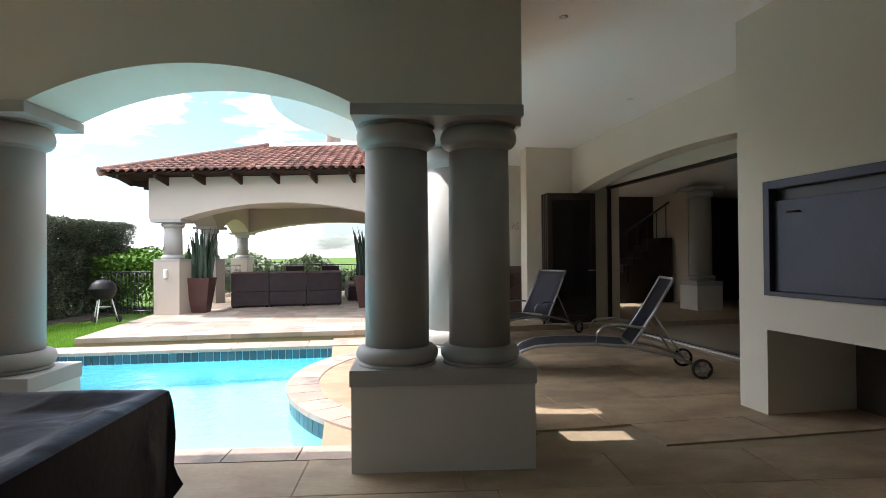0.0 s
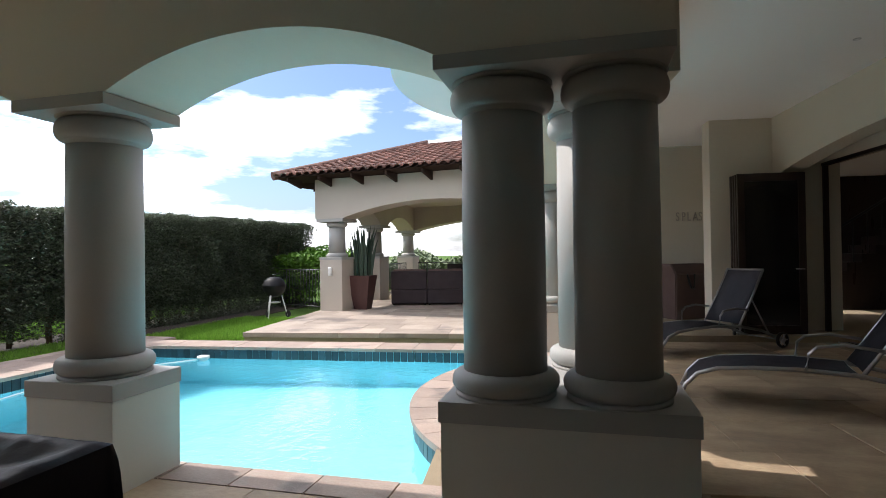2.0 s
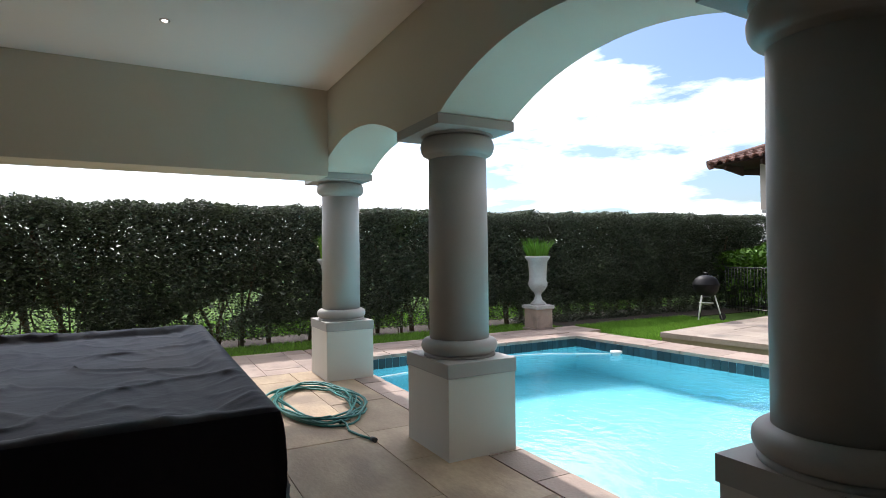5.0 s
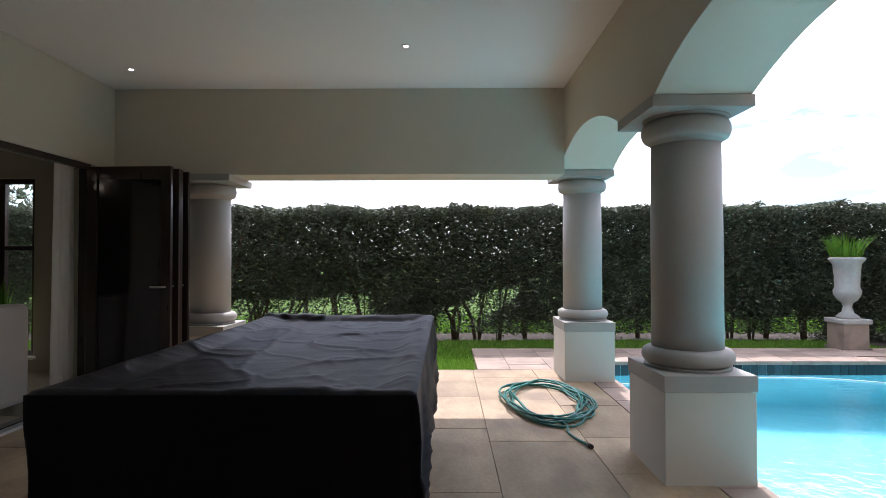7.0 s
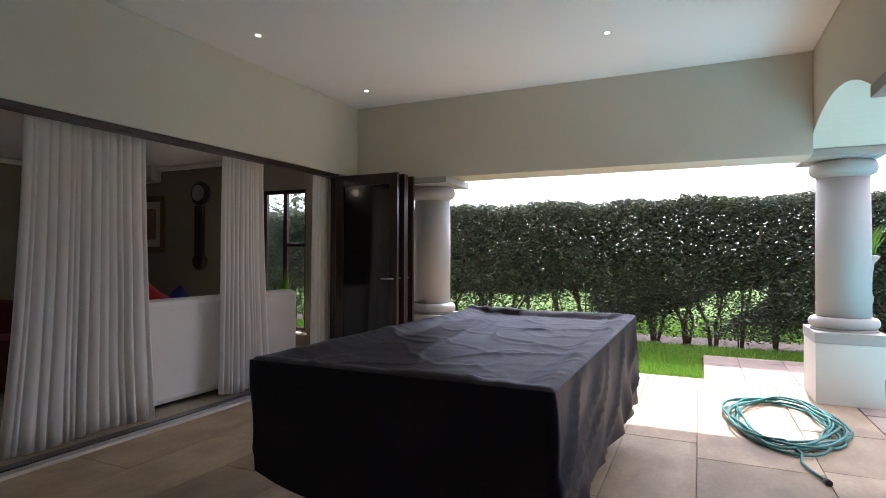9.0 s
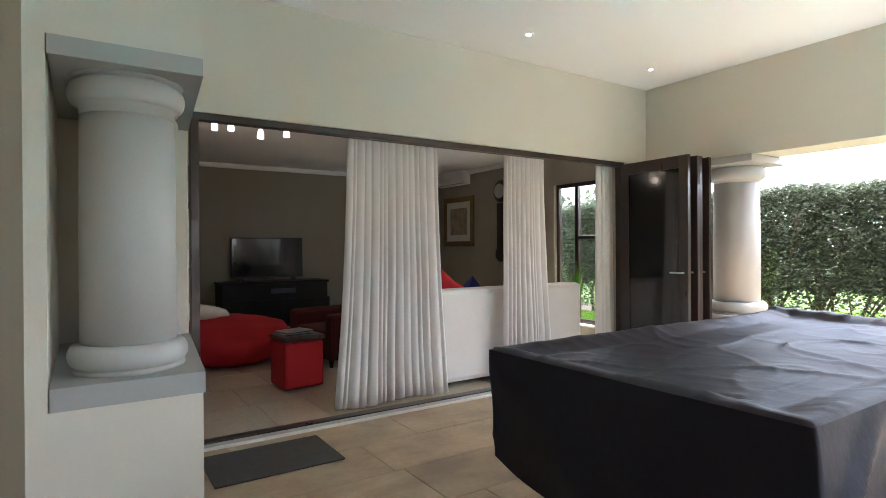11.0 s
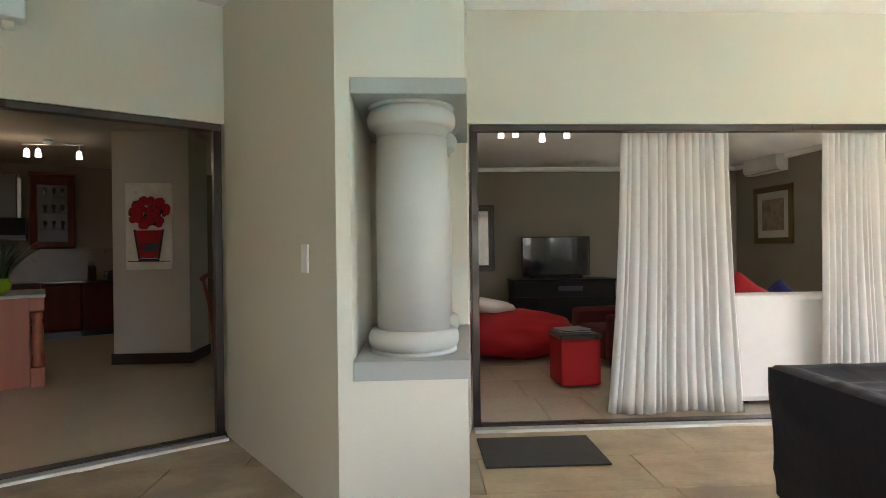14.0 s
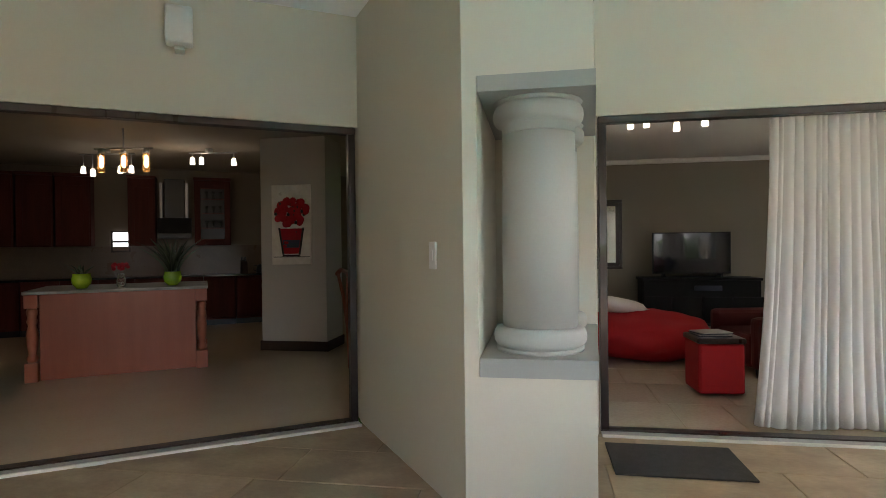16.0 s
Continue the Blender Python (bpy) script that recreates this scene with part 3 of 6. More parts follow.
# hedge along the garden side
def hedge():
    th = thing("hedge", "tall clipped dark green hedge with bare stems low down", "hedge")
    rnd = random.Random(4)
    verts, faces = [], []

    def leaf(x, y, z, s):
        a, t = rnd.uniform(0, 6.28), rnd.uniform(-1.0, 1.0)
        d = Vector((math.cos(a), math.sin(a), t * 0.7)).normalized()
        w = d.cross(Vector((rnd.uniform(-1, 1), rnd.uniform(-1, 1), rnd.uniform(-1, 1)))).normalized()
        c = Vector((x, y, z))
        i = len(verts)
        verts.extend([c - d * s, c + w * s * 0.45, c + d * s, c - w * s * 0.45])
        faces.append((i, i + 1, i + 2, i + 3))
    x0, x1, y0, y1 = -9.9, -8.75, -6.0, 17.1

    def thin(y, z):
        """Small gaps, gathered in a few loose patches."""
        patch = noise.noise(Vector((7, y * 0.7, z * 1.1)))
        hole = 0.65 * noise.noise(Vector((3, y * 4.3 + z, z * 5.1))) + 0.5 * noise.noise(Vector((9, y * 11.0, z * 13.0 - y)))
        return hole < -0.56 - 0.6 * min(0.9, patch + 0.35)
    count = 0
    while count < 520000:
        y = rnd.uniform(y0, y1)
        face = rnd.random()
        h = 2.17 + 0.07 * noise.noise(Vector((y * 1.3, 0, 0))) + 0.06 * noise.noise(Vector((y * 5, 3, 0))) + 0.05 * noise.noise(Vector((y * 14, 6, 0)))
        h += 0.13 * min(1.0, max(0.0, (y - 8.0) / 6.0))
        z = rnd.uniform(-0.05 if y > 8.5 else 0.10, h) if face < 0.72 else h + 0.05 - abs(rnd.gauss(0, 0.10))
        bulge = 0.16 * noise.noise(Vector((0, y * 1.6, z * 1.6)))
        x = x1 - abs(rnd.gauss(0, 0.30)) + bulge if face < 0.72 else rnd.uniform(x0, x1)
        clear = noise.noise(Vector((1, y * 0.75, z * 1.3))) + 0.5 * noise.noise(Vector((2, y * 2.6, z * 3.0)))
        keep = 1.0 if z > 1.05 or y > 8.5 else min(1.0, max(0.30, 0.66 + 0.8 * (z - 0.2) / 0.85 + 0.95 * clear))
        keep *= 1.0 if not thin(y, z) else 0.10
        if rnd.random() > keep:
            continue
        leaf(x, y, z, rnd.uniform(0.014, 0.032))
        count += 1
    for _ in range(110000):
        y, z = rnd.uniform(y0, y1), rnd.uniform(0.3, 2.1)
        low = y < 8.5 and z < 0.95 and noise.noise(Vector((1, y * 0.75, z * 1.3))) < 0.30 - z * 0.85
        if not low and not thin(y, z):
            leaf(rnd.gauss(-9.25, 0.16), y, z, rnd.uniform(0.04, 0.065))
    me = bpy.data.meshes.new("leaves")
    me.from_pydata([tuple(v) for v in verts], [], faces)
    me.materials.append(LEAF)
    ob = new("leaves", me)
    ob.parent = th
    tagged(ob, "small dark glossy leaves", kind="stuff")
    y = y0 + 0.2
    while y < y1:
        bm = bmesh.new()
        x = -9.2 + rnd.uniform(-0.2, 0.15)
        for k in range(rnd.choice((3, 4, 5))):
            dx, dy = rnd.uniform(-0.2, 0.15), rnd.uniform(-0.42, 0.42)
            bend = rnd.uniform(-0.06, 0.06)
            tube(bm, [(x + 0.1 * dx, y + 0.1 * dy, -0.14), (x + dx * 0.2, y + dy * 0.25 + bend, 0.3), (x + dx * 0.5, y + dy * 0.6 - bend, 0.62), (x + dx, y + dy, 1.1), (x + dx * 1.6, y + dy * 1.6, 1.8)], rnd.uniform(0.010, 0.030), 6)
        part("stem", bm, BARK, th)
        y += rnd.uniform(0.22, 0.6)
    return th


hedge()


# ---- rooms behind the folding doors ----
def room(name, walls, wall_mat=None):
    for i, (n, b) in enumerate(walls):
        setting(n, B(*b), wall_mat or ROOMWALL, "beige painted " + name + " wall", "wall")


# living room
setting("floor_living", B(-6.2, -0.4, -7.0, -1.1, -0.2, 0.004), GROUT, "mortar bed under cream tiles", "floor")
setting("ceiling_living", B(-6.35, -0.25, -7.15, -1.4, 2.80, 2.92), CEIL, "white ceiling of the living room", "ceiling")
room("living room", [("wall_living_back", (-6.35, -0.25, -7.15, -7.0, 0, 2.8)), ("wall_living_east", (-0.4, -0.25, -7.0, -1.403, 0, 2.8))])
bm = bmesh.new()
for b in [(-6.35, -6.2, -7.0, -3.34, 0, 2.8), (-6.35, -6.2, -2.5, -1.403, 0, 2.8), (-6.35, -6.2, -3.34, -2.5, 0, 0.2), (-6.35, -6.2, -3.34, -2.5, 2.3, 2.8)]:
    box(bm, *b)
setting("wall_living_west", bm, ROOMWALL, "beige painted living room wall with a window", "wall")
bm = bmesh.new()
for b in [(-6.2, -0.4, -7.0, -6.93, 2.72, 2.8), (-6.2, -6.13, -6.93, -1.4, 2.72, 2.8)]:
    box(bm, *b, bevel=0.02)
setting("cornice", bm, CEIL, "white cornice", "trim")

win = thing("window_1", "dark-framed window with an opening upper light", "window", kind="structure")
bm = bmesh.new()
for b in [(-6.31, -6.25, -3.34, -3.28, 0.2, 2.3), (-6.31, -6.25, -2.56, -2.5, 0.2, 2.3), (-6.31, -6.25, -3.28, -2.56, 0.2, 0.26), (-6.31, -6.25, -3.28, -2.56, 2.24, 2.3), (-6.31, -6.25, -2.96, -2.89, 0.26, 2.24),
          (-6.31, -6.25, -2.89, -2.56, 1.45, 1.5)]:
    box(bm, *b, bevel=0.004)
part("window_frame", bm, DARKWOOD, win)
for b in [(-3.28, -2.96, 0.26, 2.24), (-2.89, -2.56, 0.26, 1.45), (-2.89, -2.56, 1.5, 2.24)]:
    p = part("pane", B(-6.285, -6.279, b[0], b[1], b[2], b[3]), GLASS, win)
    p.visible_shadow = False
part("window_sill", B(-6.2, -6.12, -3.38, -2.46, 0.17, 0.2, 0.005), WALL_PALE, win)


def opening_frame(name, label, m, x0, x1, top, y0=-0.07, y1=0.0):
    th = thing(name, label, "door frame", m, kind="structure")
    part("jamb", B(x0 - 0.0, x0 + 0.055, y0, y1, 0.02, top, 0.004), DARKWOOD, th)
    part("jamb", B(x1 - 0.055, x1, y0, y1, 0.02, top, 0.004), DARKWOOD, th)
    part("head", B(x0, x1, y0, y1 + 0.01, top, top + 0.05, 0.004), DARKWOOD, th)
    part("track", B(x0, x1, y0 - 0.02, y1, 0.0, 0.02, 0.004), DARKWOOD, th)
    part("threshold", B(x0, x1, y1 + 0.001, y1 + 0.09, -0.01, 0.012, 0.004), CEMENT, th)
    part("nosing", B(x0, x1, y1 + 0.092, y1 + 0.112, -0.005, 0.020, 0.006), WALL_PALE, th, "cream edging strip")
    return th


opening_frame("door_frame_living", "dark wooden frame of the folding doors", pose(0, -1.1, 0), -5.05, -0.635, 2.215)
opening_frame("door_frame_kitchen", "dark wooden frame of the kitchen doors", KIT, 0.02, 4.0, 2.215)


def fold_panel(m, w, h, th, name="panel"):
    """One leaf of a folding door: stiles, rails and a tall dark pane."""
    bm = bmesh.new()
    for b in [(0, 0.1, -0.022, 0.022, 0, h), (w - 0.1, w, -0.022, 0.022, 0, h), (0.1, w - 0.1, -0.022, 0.022, 0, 0.2), (0.1, w - 0.1, -0.022, 0.022, h - 0.12, h)]:
        box(bm, *b, bevel=0.004)
    bmesh.ops.transform(bm, matrix=m, verts=bm.verts)
    leaf = part("leaf", bm, DARKWOOD, th)
    bm = B(0.1, w - 0.1, -0.004, 0.004, 0.2, h - 0.12)
    bmesh.ops.transform(bm, matrix=m, verts=bm.verts)
    g = part("pane", bm, DARKGLASS, leaf)
    bm = tube(bmesh.new(), [(w - 0.05, -0.022, 1.05), (w - 0.05, -0.07, 1.05), (w - 0.17, -0.07, 1.05)], 0.009, 8)
    bmesh.ops.transform(bm, matrix=m, verts=bm.verts)
    part("handle", bm, METAL, leaf)


doors = thing("folding_door", "dark wooden folding door leaves stacked open", "door", kind="structure")
for i, x in enumerate((-4.97, -5.07, -5.17, -5.27)):
    fold_panel(pose(x, -1.06, 0.025, 0, 0, 90 + (2 if i % 2 else -2)), 0.82, 2.2, doors)
doors = thing("folding_door_wing", "dark wooden folding door leaves stacked open", "door", kind="structure")
for i, v in enumerate((5.22, 5.31, 5.40, 5.49)):
    fold_panel(NORTH @ pose(2.83, v, 0.025, 0, 0, 1.5 if i % 2 else -1.5), 0.95, 2.5, doors)


def curtain(x0, x1, folds, seed, flare=0.0, spread=0.0, y=-1.245):
    """Pleats of uneven width; flare widens the hem at the first edge, spread at the last."""
    th = thing("curtain", "full-length white linen curtain in deep folds", "curtain", pose(0, 0, 0), "curtains")
    bm = bmesh.new()
    n, rows = folds * 16, 18
    rnd = random.Random(seed)
    wide = [rnd.uniform(0.55, 1.6) for _ in range(folds)]
    ends = [sum(wide[:k + 1]) / sum(wide) for k in range(folds)]
    amp = [rnd.uniform(0.55, 1.2) * min(1.25, w) for w in wide]
    drift = [rnd.uniform(-0.5, 0.5) for _ in range(folds)]
    grid = []
    for j in range(rows + 1):
        s = j / rows
        row = []
        for i in range(n + 1):
            u = i / n
            v = min(0.9999, max(0.0, u + 0.018 * s * noise.noise(Vector((u * 7, 0.8 * s, seed * 3.1)))))
            k = next(q for q, e in enumerate(ends) if v <= e or q == folds - 1)
            p = min(1.0, max(0.0, (v - (ends[k - 1] if k else 0.0)) / (wide[k] / sum(wide))))
            w = 2 * math.sin(math.pi * min(1.0, max(0.0, p + 0.12 * drift[k] * math.sin(2 * math.pi * p)))) ** 0.6 - 1
            x = x0 + (x1 - x0) * u + (u - 0.5) * 0.04 * s - flare * s * s * (1 - u) ** 2 + spread * s * s * u ** 2 + 0.006 * noise.noise(Vector((u * 4, s * 2, seed)))
            yy = y + (0.012 + 0.010 * s) * amp[k] * w + 0.010 * noise.noise(Vector((u * 9, s * 3, seed)))
            row.append(bm.verts.new((x, yy, 2.235 - (2.195 + 0.012 * math.sin(9 * u + seed)) * s)))
        grid.append(row)
    for a, b in zip(grid, grid[1:]):
        for i in range(n):
            bm.faces.new((a[i], a[i + 1], b[i + 1], b[i])).smooth = True
    bmesh.ops.solidify(bm, geom=bm.faces[:], thickness=0.004)
    part("cloth", bm, FABRIC, th)
    return th


curtain(-2.70, -1.83, 15, 1, 0.08, 0.10)
curtain(-4.00, -3.47, 10, 2, 0.12)
curtain(-5.04, -4.78, 4, 3)
rail = thing("curtain_rail", "slim dark curtain rail above the doors", "rail")
part("rail", tube(bmesh.new(), [(-5.0, -1.235, 2.25), (-0.8, -1.235, 2.25)], 0.012), BLACK, rail)


def blob(bm, m, squash=0.0, seed=0, amount=0.05, steps=3):
    r = bmesh.ops.create_icosphere(bm, subdivisions=steps, radius=1.0)
    for v in r["verts"]:
        k = 1 + amount * noise.noise(v.co * 2.2 + Vector((seed, 0, 0)))
        v.co *= k
        if squash and v.co.z < -squash:
            v.co.z = -squash
    bmesh.ops.transform(bm, matrix=m, verts=r["verts"])
    for v in r["verts"]:
        for f in v.link_faces:
            f.smooth = True
    return bm


def cushion(bm, w, h, d, m):
    n = 10
    g = {}
    for s in (-1, 1):
        for i in range(n + 1):
            for j in range(n + 1):
                u, v = 2 * i / n - 1, 2 * j / n - 1
                z = s * d * ((1 - u ** 4) * (1 - v ** 4)) ** 0.5
                pin = 1 - 0.06 * (1 - abs(u)) * abs(v) - 0.06 * (1 - abs(v)) * abs(u)
                g[s, i, j] = bm.verts.new((u * w / 2 * pin, v * h / 2 * pin, z))
        for i in range(n):
            for j in range(n):
                bm.faces.new((g[s, i, j], g[s, i + 1, j], g[s, i + 1, j + 1], g[s, i, j + 1])).smooth = True
    bmesh.ops.transform(bm, matrix=m, verts=list(g.values()))
    bmesh.ops.remove_doubles(bm, verts=list(g.values()), dist=0.0005)
    return bm


sofa = thing("sofa", "off-white upholstered sofa seen from its back", "sofa", pose(-3.72, -1.95, 0.008))
part("back", B(-1.0, 1.0, 0.32, 0.54, 0.04, 0.93, 0.05), LINEN, sofa)
part("seat", B(-0.86, 0.80, -0.45, 0.318, 0.04, 0.45, 0.05), LINEN, sofa)
for a in (-1.0, 0.80):
    part("arm", B(a, a + 0.2, -0.48, 0.318, 0.04, 0.66, 0.05), LINEN, sofa)
for x in (-0.8, 0.72):
    part("foot", lathe(bmesh.new(), [(0.02, 0), (0.03, 0.045)], 10, (x, 0.4)), DARKWOOD, sofa)
NAVY = material("navy_fabric", (0.03, 0.04, 0.2), 0.85, scale=5, grain=150, bump=0.15)
for x, mat, rz, nm in ((-3.16, RED, 32, "red throw cushion"), (-2.90, RED, 18, "red throw cushion"), (-3.50, NAVY, 38, "navy patterned throw cushion")):
    c = thing("throw_cushion", nm + " on the white sofa", "cushion", pose(x, -1.86, 0.82))
    part("cushion", cushion(bmesh.new(), 0.30 if mat is NAVY else 0.46, 0.34 if mat is NAVY else 0.44, 0.09, pose(0, 0, 0, 75, 0, 0) @ pose(0, 0, 0, 0, 0, rz)), mat, c)

MAROON = material("maroon_fabric", (0.10, 0.018, 0.016), 0.85, tint=(0.075, 0.014, 0.012), scale=4, grain=140, bump=0.15, depth=0.003)
arm = thing("armchair", "dark maroon upholstered armchair on the tiled floor", "armchair", pose(-2.55, -3.35, 0.008, 0, 0, 100))
part("seat", B(-0.33, 0.33, -0.34, 0.30, 0.08, 0.42, 0.05), MAROON, arm)
part("backrest", B(-0.33, 0.33, 0.305, 0.48, 0.08, 0.86, 0.06), MAROON, arm)
for x in (-0.48, 0.335):
    part("arm", B(x, x + 0.145, -0.34, 0.46, 0.08, 0.60, 0.05), MAROON, arm)
for x in (-0.4, 0.4):
    for y in (-0.28, 0.38):
        part("foot", lathe(bmesh.new(), [(0.02, 0), (0.03, 0.09)], 10, (x, y)), DARKWOOD, arm)

bean = thing("beanbag_lounger", "large red fabric floor lounger", "beanbag", pose(-1.45, -4.0, 0.008))
bm = blob(bmesh.new(), pose(0.06, 0, 0.26) @ Matrix.Diagonal((0.88, 0.75, 0.30, 1)), 0.85, 3, 0.12, 4)
part("bag", bm, RED, bean)
c = thing("throw_cushion", "off-white cushion on the red floor lounger", "cushion", pose(-1.15, -3.95, 0.58, 18, -12, 10))
part("cushion", cushion(bmesh.new(), 0.62, 0.42, 0.10, Matrix.Identity(4)), LINEN, c)

ott = thing("ottoman", "red upholstered cube ottoman with a dark tray top", "ottoman", pose(-1.76, -2.33, 0.008, 0, 0, 4))
part("body", B(-0.195, 0.195, -0.19, 0.19, 0.02, 0.46, 0.025), RED, ott)
part("top", B(-0.205, 0.205, -0.20, 0.20, 0.46, 0.51, 0.015), DARKWOOD, ott)
mag = thing("magazine_stack", "stack of magazines on the red ottoman", "magazines", pose(-1.74, -2.33, 0.519, 0, 0, 12))
for i in range(4):
    part("magazine", B(-0.14, 0.15, -0.11, 0.11, 0.009 * i, 0.009 * i + 0.008, 0.002, m=pose(0, 0, 0, 0, 0, 5 * i - 8)), CEMENT if i % 2 else GREYWOOD, mag)

cab = thing("television_cabinet", "long black media cabinet with small round knobs", "cabinet", pose(-2.8, -6.68, 0.008))
part("body", B(-0.88, 0.90, -0.27, 0.26, 0.06, 0.74, 0.01), ENAMEL, cab)
part("top", B(-0.90, 0.92, -0.29, 0.28, 0.74, 0.78, 0.008), ENAMEL, cab)
for i in range(4):
    d = part("door", B(-0.91 + 0.46 * i, -0.47 + 0.46 * i, 0.262, 0.28, 0.09, 0.48, 0.005), ENAMEL, cab)
    part("knob", lathe(bmesh.new(), [(0.012, 0), (0.02, 0.012), (0.001, 0.02)], 12), METAL, d).matrix_world = pose(-2.8 - 0.69 + 0.46 * i, -6.40, 0.42, -90)
part("player", B(-0.3, 0.12, 0.262, 0.275, 0.58, 0.66, 0.004), GREYWOOD, cab)
part("foot", B(-0.9, 0.9, -0.24, 0.2, 0.0, 0.06), BLACK, cab)

SCREEN = material("screen", (0.006, 0.007, 0.01), 0.12, scale=3, grain=50, bump=0.0, coat=0.4)
tv = thing("television", "wide black flat-screen television on the cabinet", "television", pose(-2.745, -6.83, 0.79))
part("screen", B(-0.60, 0.60, 0.012, 0.02, 0.07, 0.725), SCREEN, tv)
part("bezel", B(-0.62, 0.62, -0.03, 0.012, 0.05, 0.745, 0.006), BLACK, tv)
for x in (-0.45, 0.45):
    part("foot", prism(bmesh.new(), [(x - 0.02, 0.0), (x + 0.02, 0.0), (x + 0.01, 0.05), (x - 0.01, 0.05)], -0.1, 0.1, "y"), BLACK, tv)


def picture(name, label, m, w, h, frame_mat, image_mat, border=0.05, mount_mat=None):
    th = thing(name, label, "picture", m)
    bm = bmesh.new()
    for b in [(-w / 2, w / 2, 0, 0.03, -h / 2, -h / 2 + border), (-w / 2, w / 2, 0, 0.03, h / 2 - border, h / 2), (-w / 2, -w / 2 + border, 0, 0.03, -h / 2 + border, h / 2 - border), (w / 2 - border, w / 2, 0, 0.03, -h / 2 + border, h / 2 - border)]:
        box(bm, *b, bevel=0.006)
    part("frame", bm, frame_mat, th)
    part("mount", B(-w / 2 + border, w / 2 - border, 0, 0.012, -h / 2 + border, h / 2 - border), mount_mat or WALL_PALE, th)
    part("print", B(-w / 2 + border * 2.2, w / 2 - border * 2.2, 0.0125, 0.015, -h / 2 + border * 2.2, h / 2 - border * 2.2), image_mat, th)
    return th


PRINT = material("faded_print", (0.42, 0.30, 0.20), 0.5, tint=(0.20, 0.16, 0.13), scale=7, grain=30, bump=0.0, amount=0.9)
MIRROR = material("mirror", (0.85, 0.87, 0.88), 0.05, metal=1.0, scale=2, grain=20, bump=0.0)
GILT = material("bronze_frame", (0.22, 0.15, 0.07), 0.4, metal=0.5, scale=8, grain=60, bump=0.2)
picture("mirror", "tall dark-framed mirror on the living room wall", pose(-1.43, -6.996, 1.52, 0, 0, 0), 0.46, 1.2, DARKWOOD, MIRROR, 0.05, DARKWOOD)
picture("framed_picture", "framed print in a bronze frame", pose(-6.196, -5.93, 1.84, 0, 0, -90), 1.0, 0.96, GILT, PRINT, 0.1)
ac = thing("air_conditioner", "white wall-mounted air conditioner", "air conditioner", pose(-6.196, -6.0, 2.54, 0, 0, -90))
part("body", prism(bmesh.new(), [(0, 0), (0.14, 0.0), (0.20, 0.07), (0.20, 0.27), (0.16, 0.30), (0, 0.30)], -0.45, 0.45, "x"), WHITE, ac)
part("louvre", B(-0.42, 0.42, 0.12, 0.17, 0.008, 0.02), CEMENT, ac)
clock = thing("wall_clock", "dark carved wooden pendulum wall clock", "clock", pose(-6.196, -4.6, 1.5, 0, 0, -90))
bm = lathe(bmesh.new(), [(0.2, 0), (0.2, 0.05), (0.15, 0.07)], 24)
bmesh.ops.transform(bm, matrix=pose(0, 0, 0.82, -90), verts=bm.verts)
part("case", bm, DARKWOOD, clock)
bm = lathe(bmesh.new(), [(0.13, 0.071), (0.13, 0.078)], 24)
bmesh.ops.transform(bm, matrix=pose(0, 0, 0.82, -90), verts=bm.verts)
part("dial", bm, CEMENT, clock)
part("body", B(-0.09, 0.09, 0, 0.07, -0.2, 0.62, 0.02), DARKWOOD, clock)
bm = lathe(bmesh.new(), [(0.14, 0), (0.14, 0.06), (0.10, 0.075)], 24)
bmesh.ops.transform(bm, matrix=pose(0, 0, -0.28, -90), verts=bm.verts)
part("bob", bm, DARKWOOD, clock)

BULB = glow("warm_bulb", (1.0, 0.74, 0.40), 1.6)
AMBER = material("amber_glass", (0.95, 0.62, 0.28), 0.15, transmission=0.9, scale=5, grain=40, bump=0.02)
BULB_WHITE = glow("white_bulb", (1.0, 0.90, 0.72), 0.9)


def spot_bar(name, label, m, places, ceiling):
    th = thing(name, label, "ceiling light", m)
    xs = [p[0] for p in places]
    part("bar", tube(bmesh.new(), [(min(xs) - 0.05, 0, ceiling - 0.06), (max(xs) + 0.05, 0, ceiling - 0.06)], 0.012), METAL, th)
    part("mount", lathe(bmesh.new(), [(0.05, ceiling - 0.05), (0.05, ceiling)], 16, (sum(xs) / len(xs), 0)), METAL, th)
    for x, z in places:
        s = part("shade", lathe(bmesh.new(), [(0.018, z + 0.06), (0.028, z + 0.045), (0.036, z - 0.025), (0.032, z - 0.045)], 14, (x, 0), True), BULB_WHITE, th, "lit frosted glass shade")
        part("stem", tube(bmesh.new(), [(x, 0, z + 0.07), (x, 0, ceiling - 0.06)], 0.006, 6), METAL, th)
    return th


spot_bar("spotlight_bar", "ceiling bar with lit frosted spotlights in the living room", pose(-1.6, -3.42, 0, 0, 0, 165), [(-0.36, 2.69), (-0.19, 2.69), (0.12, 2.62), (0.40, 2.65)], 2.8)
bulb = bpy.data.lights.new("living_lamp", "POINT")
bulb.energy, bulb.color, bulb.shadow_soft_size = 0.45, (1, 0.85, 0.66), 0.06
new("living_lamp", bulb).location = (-1.6, -3.42, 2.5)

plant = thing("snake_plant", "tall spiky snake plant in a pale pot", "plant", pose(-0.95, -6.3, 0.008))
part("pot", lathe(bmesh.new(), [(0.13, 0), (0.17, 0.28), (0.16, 0.5), (0.15, 0.5), (0.14, 0.45)], 20), WHITE, plant)


